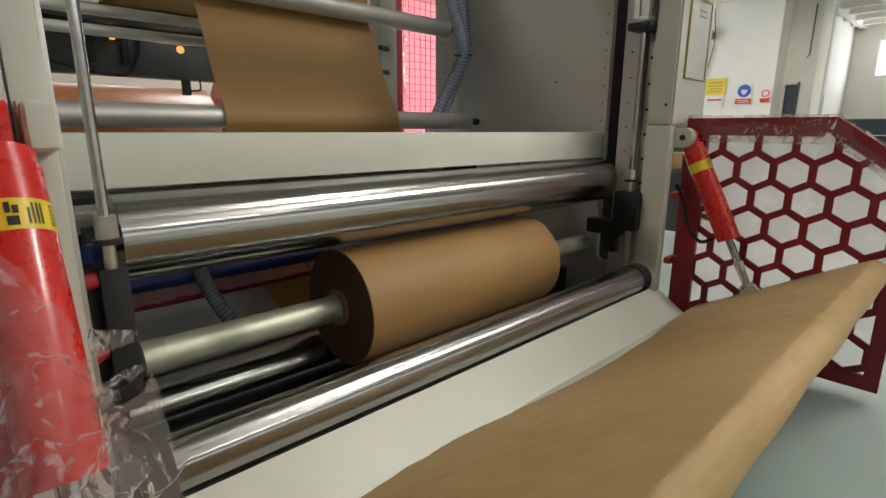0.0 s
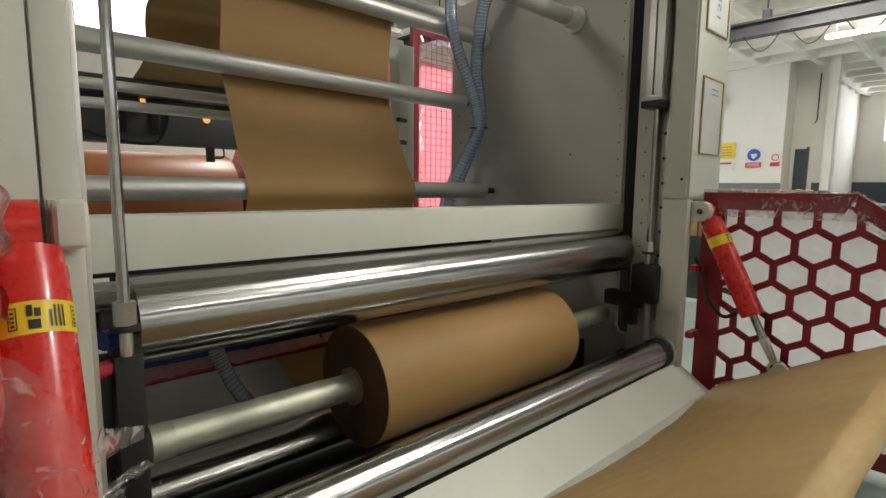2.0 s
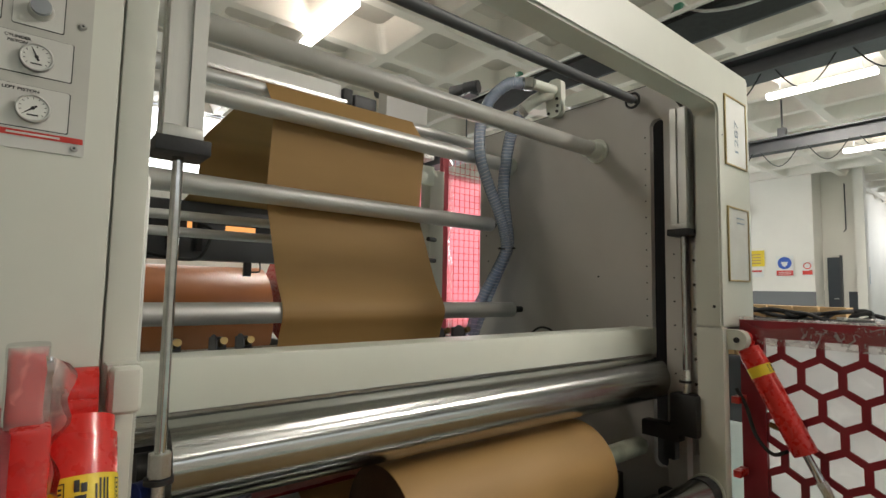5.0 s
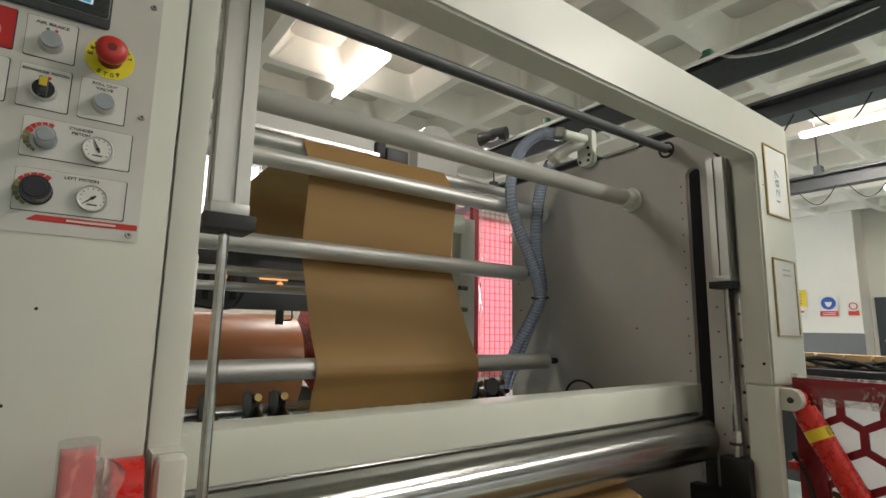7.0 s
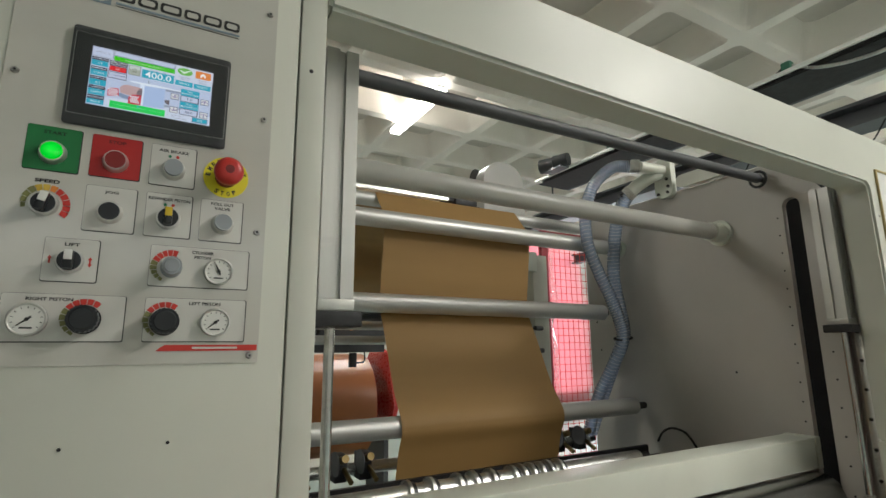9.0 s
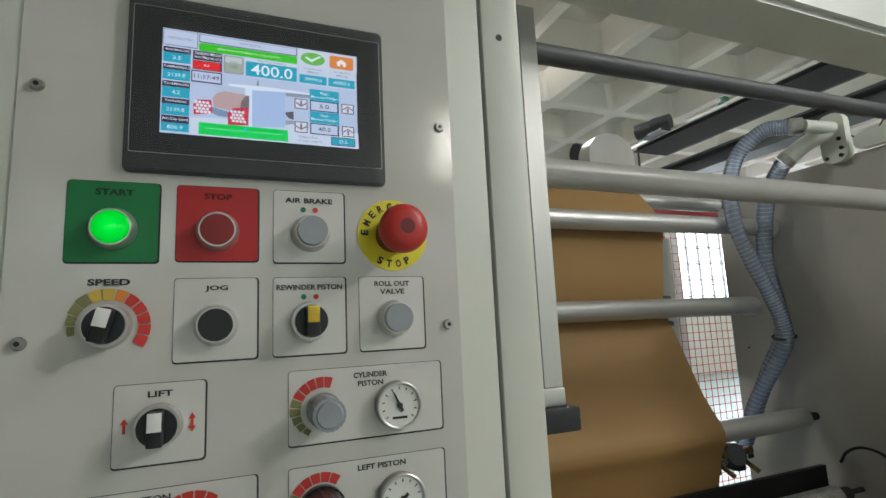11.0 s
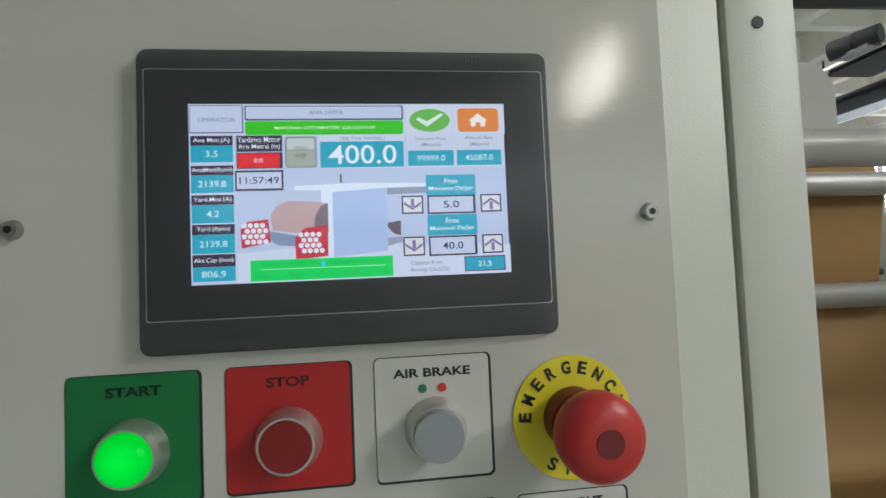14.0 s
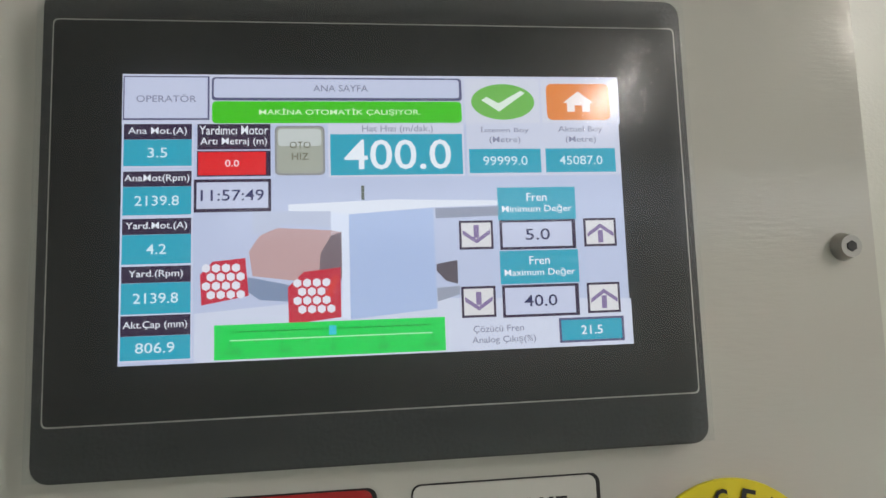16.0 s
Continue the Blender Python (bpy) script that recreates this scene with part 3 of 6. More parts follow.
for dx, dz in ((-0.196, 1.141), (-0.084, 1.139), (0.076, 1.698), (-0.105, 1.02)):
    part("screw_hole", cy(B(), (dx, FY - 0.0016, dz), (dx, FY - 0.0005, dz), 0.0022 if dx < 0.07 else 0.0034, 10), M["black"], cab)
cbs = B()
bx(cbs, 0.100, 0.975, 0.30, 0.118, 1.0, 1.24, 0.004)
part("edge_strip", cbs, M["alu_v"], cab, "bright metal edge strip")

gan = thing("machine_gantry", (1.2, 0.93, 0), "cream painted steel portal frame of the rewinder", "machine frame")
prof = [(0.1, 2.006), (0.1, 1.82), (1.985, 1.815)]
for k in range(1, 7):
    a = radians(90 - 15 * k)
    prof.append((2.022 + 0.03 * math.cos(a), 1.785 + 0.03 * math.sin(a)))
prof += [(2.052, 0.935), (2.362, 0.935), (2.362, 1.985), (2.345, 2.006)]
bm = prism(B(), prof, "y", GY, 0.975)
bmesh.ops.bevel(bm, geom=[e for e in bm.edges if e.calc_face_angle(0) > 0.5], offset=0.008, segments=2, affect="EDGES")
part("portal", bm, M["cream2"], gan)
part("lower_post", bx(B(), 2.052, GY, 0, 2.10, 0.975, 0.934, 0.004), M["cream2"], gan)
lug = B()
prism(lug, [(0.885, 0.852), (0.885, 0.928), (0.833, 0.928), (0.815, 0.918), (0.806, 0.90), (0.806, 0.88), (0.815, 0.862), (0.833, 0.852)], "x", 2.085, 2.128)
part("pivot_lug", lug, M["cream2"], gan)
part("lug_pin", cy(B(), (2.080, 0.840, 0.890), (2.0845, 0.840, 0.890), 0.011, 12), M["black"], gan)
part("pivot_lug", bx(B(), 0.060, 0.816, 0.888, 0.0995, 0.8455, 0.952, 0.012, 3), M["cream2"], gan)
part("lug_base", bx(B(), 0.060, 0.846, 0.889, 0.0993, 0.884, 0.951), M["cream2"], gan)
part("screw_hole", cy(B(), (2.0505, 0.905, 1.015), (2.0518, 0.905, 1.015), 0.006, 10), M["black"], gan)
part("screw_hole", cy(B(), (2.09, GY - 0.0015, 1.70), (2.09, GY - 0.0002, 1.70), 0.003, 8), M["black"], gan)

side = thing("side_plate", (2.19, 1.65, 0), "large grey painted steel side plate of the rewinder", "machine plate")
bm = B()
X0, X1 = 2.165, 2.195
ZTOP = 2.03
for y0, y1, z0, z1 in ((0.976, 1.155, 0, ZTOP), (1.222, 2.36, 0, ZTOP), (1.155, 1.222, 1.862, ZTOP), (1.155, 1.222, 0, 0.31)):
    bx(bm, X0, y0, z0, X1, y1, z1)
part("plate", bm, M["grey_plate"], side, smooth=False)
for zc, s in ((1.862, 1), (0.31, -1)):
    for yy, sy in ((1.155, 1), (1.222, -1)):
        cr = B()
        prism(cr, [(yy, zc), (yy + sy * 0.025, zc), (yy + sy * 0.010, zc - s * 0.008), (yy, zc - s * 0.025)], "x", X0 + 0.0005, X1 - 0.0005)
        part("slot_corner", cr, M["grey_plate"], side)
# the slot's darkness comes from a black sheet added behind it
part("slot_backing", bx(B(), 2.24, 1.10, 0.2, 2.25, 1.28, 1.95), M["black"], side, "black sheet added behind the guide slot to darken it")
for yb in (1.245,):
    for k in range(12):
        z = 0.96 + 0.075 * k
        part("bolt", cy(B(), (2.162, yb, z), (2.1645, yb, z), 0.0035, 8), M["black"], side)
for yy, z in ((2.30, 1.40), (2.28, 1.24), (1.50, 1.14)):
    part("bolt", cy(B(), (2.162, yy, z), (2.1645, yy, z), 0.005, 8), M["black"], side)
whole("side_plate_left", bx(B(), 0.105, 1.62, 0, 0.128, 2.36, 1.1), M["grey_plate"], "grey painted inner side plate behind the cabinet", "machine plate")

rail = thing("guide_rail", (2.12, 1.05, 0.3), "grey vertical guide rail with rows of bolts", "rail")
part("rail", bx(B(), 2.10, 1.045, 0.25, 2.150, 1.125, 1.85, 0.004), M["grey_plate"], rail)
part("linear_guide", bx(B(), 2.085, 0.982, 0.42, 2.13, 1.008, 1.30, 0.003), M["steel"], rail, "ground steel guide strip")
for k in range(9):
    z = 0.50 + 0.10 * k
    part("bolt", cy(B(), (2.080, 0.995, z), (2.0845, 0.995, z), 0.006, 8), M["black"], rail)
    part("bolt", cy(B(), (2.095, 1.085, z + 0.03), (2.0995, 1.085, z + 0.03), 0.0035, 8), M["black"], rail)


def air_cylinder(x, y, z0, rodz, z1=1.83):
    c = thing("air_cylinder", (x, y, z0), "aluminium pneumatic cylinder with a chromed piston rod", "air cylinder", "lifting cylinders")
    w = 0.032
    g = 0.007
    p = [(x - w, y - w), (x - g, y - w), (x - g, y - w + 0.008), (x + g, y - w + 0.008), (x + g, y - w), (x + w, y - w),
         (x + w, y - g), (x + w - 0.008, y - g), (x + w - 0.008, y + g), (x + w, y + g), (x + w, y + w), (x - w, y + w), (x - w, y + g), (x - w + 0.008, y + g), (x - w + 0.008, y - g), (x - w, y - g)]
    part("profile", prism(B(), p, "z", z0 + 0.05, z1), M["alu_v"], c, smooth=False)
    part("end_block", bx(B(), x - 0.034, y - 0.034, z0 + 0.028, x + 0.034, y + 0.034, z0 + 0.0498, 0.003), M["alu_v"], c)
    part("end_cap", bx(B(), x - 0.045, y - 0.045, z0, x + 0.045, y + 0.045, z0 + 0.0275, 0.003), M["black"], c, "black end flange")
    part("piston_rod", cy(B(), (x, y, rodz), (x, y, z0), 0.0095, 16), M["chrome"], c, "chromed piston rod")
    part("lock_nut", cy(B(), (x, y, rodz - 0.035), (x, y, rodz + 0.005), 0.019, 6), M["steel"], c)
    part("lock_nut", cy(B(), (x, y, rodz - 0.045), (x, y, rodz - 0.036), 0.024, 16), M["black"], c)
    part("stud", cy(B(), (x, y, rodz - 0.09), (x, y, rodz - 0.046), 0.011, 12), M["steel"], c)
    return c


air_cylinder(0.167, 1.034, 1.292, 0.765)
air_cylinder(2.045, 1.02, 1.298, 0.752)
sb = B()
bx(sb, 2.015, 0.965, 0.50, 2.085, 1.075, 0.665, 0.012)
bx(sb, 2.02, 1.04, 0.47, 2.08, 1.20, 0.535, 0.008)
bx(sb, 2.03, 1.06, 0.395, 2.07, 1.11, 0.48, 0.006)
whole("shaft_bracket", sb, M["black"], "black machined bracket that carries the winding shaft", "bracket", "shaft brackets")
sb = B()
bx(sb, 0.146, 1.032, 0.395, 0.192, 1.10, 0.675, 0.005)
bx(sb, 0.112, 1.062, 0.46, 0.150, 1.11, 0.665, 0.004)
bx(sb, 0.135, 1.09, 0.40, 0.198, 1.262, 0.60, 0.006)
whole("shaft_bracket", sb, M["black"], "black machined bracket that carries the winding shaft", "bracket", "shaft brackets")
pr = thing("pressure_arm", (0.10, 0.95, 0.55), "red steel linkage pins beside the black shaft bracket", "linkage")
part("pin", bx(B(), 0.074, 1.0, 0.638, 0.105, 1.03, 0.674, 0.004), M["red"], pr)
part("pin", cy(B(), (0.10, 1.02, 0.655), (0.149, 1.055, 0.655), 0.014, 14), M["red_g"], pr)
part("pin", cy(B(), (0.095, 1.0, 0.52), (0.149, 1.06, 0.52), 0.014, 14), M["red_g"], pr)
part("fitting", cy(B(), (0.135, 1.06, 0.70), (0.175, 1.08, 0.70), 0.018, 12), M["blue"], pr, "blue air fitting")
part("hose_loop", sweep(B(), spline([(0.12, 1.05, 0.735), (0.105, 1.04, 0.71), (0.12, 1.05, 0.685)], 6), 0.004, 6), M["steel"], pr)

beam = thing("cross_beam", (1.15, 1.25, 0.8), "cream painted steel cross beam between the side plates", "beam")
part("box_section", bx(B(), 0.129, 1.205, 0.797, 2.128, 1.32, 0.908, 0.006), M["white_plate"], beam)
part("end_plate", bx(B(), 2.131, 1.203, 0.795, 2.164, 1.322, 0.91, 0.003), M["white_plate"], beam)


def roller(label, y, z, r, x0, x1, material, shaft=0.012, cap=0.0, category="roller", group="guide rollers", seg=48, sl=0.05, z1=None, capl=0.028):
    o = thing("roller", ((x0 + x1) / 2, y, z - r), label, category, group)
    z1 = z if z1 is None else z1
    bm = cy(B(), (x0, y, z), (x1, y, z1), r, seg)
    part("shell", bm, M[material], o)
    for a, s, zz in ((x0, -1, z), (x1, 1, z1)):
        part("journal", cy(B(), (a, y, zz), (a + s * sl, y, zz), shaft, 16), M["black"], o)
    if cap:
        for a, s, zz in ((x0, -1, z), (x1, 1, z1)):
            part("end_cap", cy(B(), (a - s * 0.002, y, zz), (a + s * capl, y, zz), cap, 32), M["blackrub"], o, "black end bearing")
    return o


roller("large polished chrome rider roller under the cross beam", 1.20, 0.698, 0.091, 0.205, 2.11, "drum", 0.03)
roller("polished chrome front roller with black bearing ends", 0.945, 0.306, 0.0575, 0.193, 1.985, "drum", 0.02, 0.061, capl=0.05)
roller("polished chrome winding drum under the paper roll", 1.07, 0.205, 0.078, 0.21, 1.93, "drum", 0.035, 0.06, group="winding drums", sl=0.09, capl=0.05)
roller("polished chrome winding drum under the paper roll", 1.381, 0.208, 0.085, 0.205, 1.95, "drum", 0.035, 0.06, group="winding drums", sl=0.09, capl=0.05)
for yy in (1.07, 1.381):
    for xx in (0.118, 2.02):
        whole("drum_bearing", bx(B(), xx, yy - 0.06, 0.0, xx + 0.06, yy + 0.06, 0.27, 0.006), M["black"], "black bearing stand of a winding drum", "bearing", "drum bearings")
whole("roller_bearing", bx(B(), 0.121, 0.905, 0.0, 0.139, 0.985, 0.345, 0.005), M["black"], "black bearing plate at the front roller end", "bearing")
# lower cross panel and an added floor-darkening sheet between the side plates
whole("rear_cross_panel", bx(B(), 0.13, 1.90, 0.02, 2.16, 1.92, 0.43, 0.003), M["dark"], "dark grey lower cross panel behind the drums", "machine panel")
whole("dark_floor_sheet", bx(B(), 0.13, 1.0, 0.0, 2.16, 1.895, 0.018, 0.003), M["dark"], "dark sheet added to darken the floor under the drums", "machine panel")
whole("catch_tray", prism(B(), [(1.50, 0.18), (1.89, 0.30), (1.89, 0.31), (1.50, 0.19)], "x", 0.135, 2.10), M["alu"], "sloping bare sheet-metal tray behind the drums", "machine panel")
rg = B()
cy(rg, (2.037, 0.945, 0.306), (2.046, 0.945, 0.306), 0.068, 40)
whole("roller_cover", rg, M["white_plate"], "white round cover ring at the roller end", "cover")
roller("blue painted pipe behind the rider roller", 1.70, 0.456, 0.027, 0.14, 2.12, "blue", 0.012, group="")
roller("matt steel roller behind the chrome roller", 1.48, 0.70, 0.035, 0.14, 2.14, "steel", 0.014)
roller("thick light grey painted tube between the side plates", 1.50, 1.778, 0.0365, 0.13, 2.125, "tube_g", 0.02, z1=1.772)
fl = B()
cy(fl, (2.082, 1.50, 1.772), (2.15, 1.50, 1.772), 0.044, 28)
cy(fl, (2.15, 1.50, 1.772), (2.164, 1.50, 1.772), 0.06, 32)
whole("tube_flange", fl, M["white_plate"], "light grey flange of the thick tube on the side plate", "flange", "tube flanges")
whole("tube_flange", cy(B(), (2.132, 2.10, 1.80), (2.164, 2.10, 1.80), 0.05, 28), M["white_plate"], "light grey flange of a guide roller on the side plate", "flange", "tube flanges")
roller("brushed aluminium guide roller", 2.10, 1.807, 0.039, 0.14, 2.13, "alu", z1=1.80)
roller("brushed aluminium guide roller", 2.13, 1.449, 0.041, 0.14, 2.03, "alu", 0.016, z1=1.441, sl=0.035)
roller("brushed aluminium guide roller", 2.00, 0.959, 0.041, 0.14, 2.07, "alu", 0.017, sl=0.08)
roller("brushed aluminium guide roller", 2.28, 1.944, 0.033, 0.14, 2.06, "alu")
roller("slim steel guide roller behind the web", 2.52, 1.37, 0.022, 0.14, 1.3, "alu")
roller("slim steel guide roller behind the web", 2.56, 1.30, 0.022, 0.14, 1.3, "alu")
roller("dark painted rod under the top beam", 1.28, 1.944, 0.0205, 0.13, 2.115, "dark", 0.012, z1=1.966)
rr = B()
sweep(rr, [(2.118, 1.28 + 0.034 * math.cos(k * math.pi / 8), 1.962 + 0.034 * math.sin(k * math.pi / 8)) for k in range(17)], 0.006, 8)
whole("rod_clamp_ring", rr, M["black"], "black clamp ring at the end of the dark rod", "ring")
c = B()
sweep(c, spline([(2.10, 1.02, 1.83), (2.09, 1.06, 1.90), (2.11, 1.10, 1.99)], 6), 0.006, 8)
whole("air_line", c, M["blackrub"], "short black air line under the top beam", "hose")

# ---- paper ----
def paper_roll(label, x0, x1, y, z, r, group="", wrap="kraft"):
    o = thing("paper_roll", ((x0 + x1) / 2, y, z - r), label, "paper roll", group)
    bm = B()
    prof = [(0, r - 0.002), (0.002, r)] + [(0.002 + (x1 - x0 - 0.004) * k / 8, r + 0.0004 * math.sin(k * 2.1)) for k in range(1, 9)] + [(x1 - x0, r - 0.002)]
    rings = [[bm.verts.new((x0 + a, y + q * math.cos(2 * math.pi * k / 72), z + q * math.sin(2 * math.pi * k / 72))) for k in range(72)] for a, q in prof]
    for a, b in zip(rings, rings[1:]):
        for k in range(72):
            bm.faces.new((a[k], b[k], b[(k + 1) % 72], a[(k + 1) % 72]))
    bmesh.ops.recalc_face_normals(bm, faces=bm.faces[:])
    part("wrap", bm, M[wrap], o)
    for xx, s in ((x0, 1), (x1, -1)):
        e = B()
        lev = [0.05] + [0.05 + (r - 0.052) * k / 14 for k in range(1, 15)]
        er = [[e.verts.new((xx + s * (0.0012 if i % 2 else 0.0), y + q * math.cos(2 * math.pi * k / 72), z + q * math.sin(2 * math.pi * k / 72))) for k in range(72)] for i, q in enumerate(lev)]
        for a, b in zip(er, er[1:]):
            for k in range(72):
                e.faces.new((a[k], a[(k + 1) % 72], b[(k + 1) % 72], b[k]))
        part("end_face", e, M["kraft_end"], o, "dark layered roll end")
        cr = B()
        cy(cr, (xx - s * 0.012, y, z), (xx + s * 0.02, y, z), 0.052, 36)
        part("core", cr, M["core"], o, "grey board core")
    return o


RY, RZ, RR = 1.225, 0.412, 0.172
paper_roll("brown kraft paper roll on the winding shaft", 0.742, 1.612, RY, RZ, RR)
sh = thing("winding_shaft", (1.15, RY, RZ - 0.04), "zinc-plated expanding winding shaft through the roll", "shaft")
part("shaft", cy(B(), (0.235, RY, RZ), (2.05, RY, RZ), 0.0375, 32), M["galv"], sh)
part("shaft_tip", cy(B(), (2.051, RY, RZ), (2.09, RY, RZ), 0.02, 20), M["steel"], sh)
part("collar", cy(B(), (0.229, RY, RZ), (0.275, RY, RZ), 0.040, 32), M["galv"], sh)

# the running web: over the top roller, behind two rollers, in front of the low one, down to the slitters
WEB = [(3.75, 1.62), (3.52, 1.655), (3.40, 1.70), (3.36, 1.78), (3.35, 1.87), (3.32, 1.935), (3.25, 1.960), (3.10, 1.966), (2.70, 1.972), (2.32, 1.979), (2.29, 1.980), (2.262, 1.975), (2.244, 1.955), (2.20, 1.90), (2.142, 1.83), (2.142, 1.79), (2.165, 1.62), (2.184, 1.47), (2.182, 1.43), (2.12, 1.30), (2.03, 1.10), (1.966, 1.005), (1.951, 0.975), (1.948, 0.955), (1.951, 0.93), (1.975, 0.88), (1.995, 0.81), (2.01, 0.74), (2.015, 0.68)]


def web(name, path, x0, x1, material, label, nx=24, amp=0.0012, thick=0.0006):
    pts = spline([(0, a, b) for a, b in path], 4)
    bm = B()
    g = []
    for i, p in enumerate(pts):
        row = []
        for k in range(nx + 1):
            x = x0 + (x1 - x0) * k / nx
            w = noise.noise((x * 2.3, p.y * 3, p.z * 3)) * amp
            row.append(bm.verts.new((x, p.y + w, p.z + w * 0.5)))
        g.append(row)
    for a, b in zip(g, g[1:]):
        for k in range(nx):
            bm.faces.new((a[k], a[k + 1], b[k + 1], b[k]))
    geo = bmesh.ops.extrude_face_region(bm, geom=bm.faces[:])
    bmesh.ops.translate(bm, verts=[v for v in geo["geom"] if isinstance(v, bmesh.types.BMVert)], vec=(0, 0.0005, 0.0004))
    return whole(name, bm, M[material], label, "paper web")


web("paper_web", WEB, 0.742, 1.552, "kraft", "brown kraft paper web running over the guide rollers")
web("paper_web", [(1.86, 0.62), (1.83, 0.46), (1.76, 0.36), (1.62, 0.30), (1.50, 0.272), (1.44, 0.278), (1.39, 0.297)], 0.745, 1.60, "kraft", "brown kraft paper web under the cross beam")

# ---- roll-out cradle with the paper sheet on it ----
tb = thing("roll_out_table", (1.1, 0.55, 0.15), "white painted steel roll-out cradle in front of the rollers", "machine table")
TA = [(0.905, 0.246), (0.893, 0.2665), (0.763, 0.180), (0.200, 0.478), (0.178, 0.478), (0.172, 0.462), (0.19, 0.452), (0.763, 0.152)]
part("tray", prism(B(), TA, "x", 0.16, 2.098), M["white_plate"], tb, smooth=False)
for xx in (0.16, 2.085):
    part("side_rib", prism(B(), [(0.80, 0.172), (0.763, 0.1505), (0.25, 0.418), (0.24, 0.38), (0.76, 0.10), (0.82, 0.13)], "x", xx, xx + 0.012), M["white_plate"], tb)
part("pivot_lug", prism(B(), [(0.56, 0.26), (0.50, 0.29), (0.505, 0.335), (0.525, 0.352), (0.55, 0.345), (0.575, 0.30)], "x", 2.100, 2.118), M["white_plate"], tb)
part("roller_lip", bx(B(), 0.16, 0.8955, 0.252, 2.09, 0.9005, 0.2635, 0.001), M["black"], tb)


def sheet():
    """The loose sheet: lies on the rising side of the cradle and folds over its lip."""
    bm = B()
    nx, ns = 150, 80
    g = []
    for i in range(nx + 1):
        x = 0.20 + 1.96 * i / nx
        u = (x - 0.2) / 1.96
        # the torn edge near the bottom of the cradle
        edge = 0.755 - 0.06 * math.exp(-((x - 1.35) / 0.5) ** 2) - 0.035 * noise.noise((x * 2.1, 3.7, 0)) - 0.008 * noise.noise((x * 9, 1.7, 0)) - 0.02 * u
        row = []
        for j in range(ns + 1):
            s = j / ns
            lift = 0.006 + 0.012 * (0.5 + 0.5 * noise.noise((x * 2.0, s * 3, 9))) + 0.02 * max(0, u - 0.8) * s
            if s < 0.72:
                q = s / 0.72
                y = edge + (0.205 - edge) * q
                z = 0.180 + (0.763 - min(y, 0.763)) * 0.5293 + lift + 0.011 * q ** 3
                z += 0.012 * math.sin(q * 3.1) * (0.5 + noise.noise((x * 1.3, 0.4, 2)))
            else:
                q = (s - 0.72) / 0.28
                a = q * 1.75
                y = 0.205 - 0.048 * math.sin(min(a, 1.57))
                z = 0.487 + lift - 0.045 * (1 - math.cos(min(a, 1.57))) - (0.06 * (a - 1.57) if a > 1.57 else 0)
            y += 0.004 * noise.noise((x * 4, s * 5, 1.1))
            z += 0.0035 * abs(noise.noise((x * 9 + s * 4, s * 13, 4.2))) + 0.002 * noise.noise((x * 21, s * 24, 7.7))
            row.append(bm.verts.new((x + 0.02 * (u - 0.5) * s, y, z)))
        g.append(row)
    for a, b in zip(g, g[1:]):
        for k in range(ns):
            bm.faces.new((a[k], b[k], b[k + 1], a[k + 1]))
    geo = bmesh.ops.extrude_face_region(bm, geom=bm.faces[:])
    bmesh.ops.translate(bm, verts=[v for v in geo["geom"] if isinstance(v, bmesh.types.BMVert)], vec=(0, 0.0004, -0.0007))
    bmesh.ops.recalc_face_normals(bm, faces=bm.faces[:])
    return whole("paper_sheet", bm, M["kraft2"], "loose brown kraft paper sheet draped over the white cradle", "paper")


sheet()


# ---- red guards and hydraulic cylinders ----
GUARD = [(0.865, 0.965), (0.372, 0.965), (0.128, 0.795), (0.128, 0.036), (0.865, 0.036)]


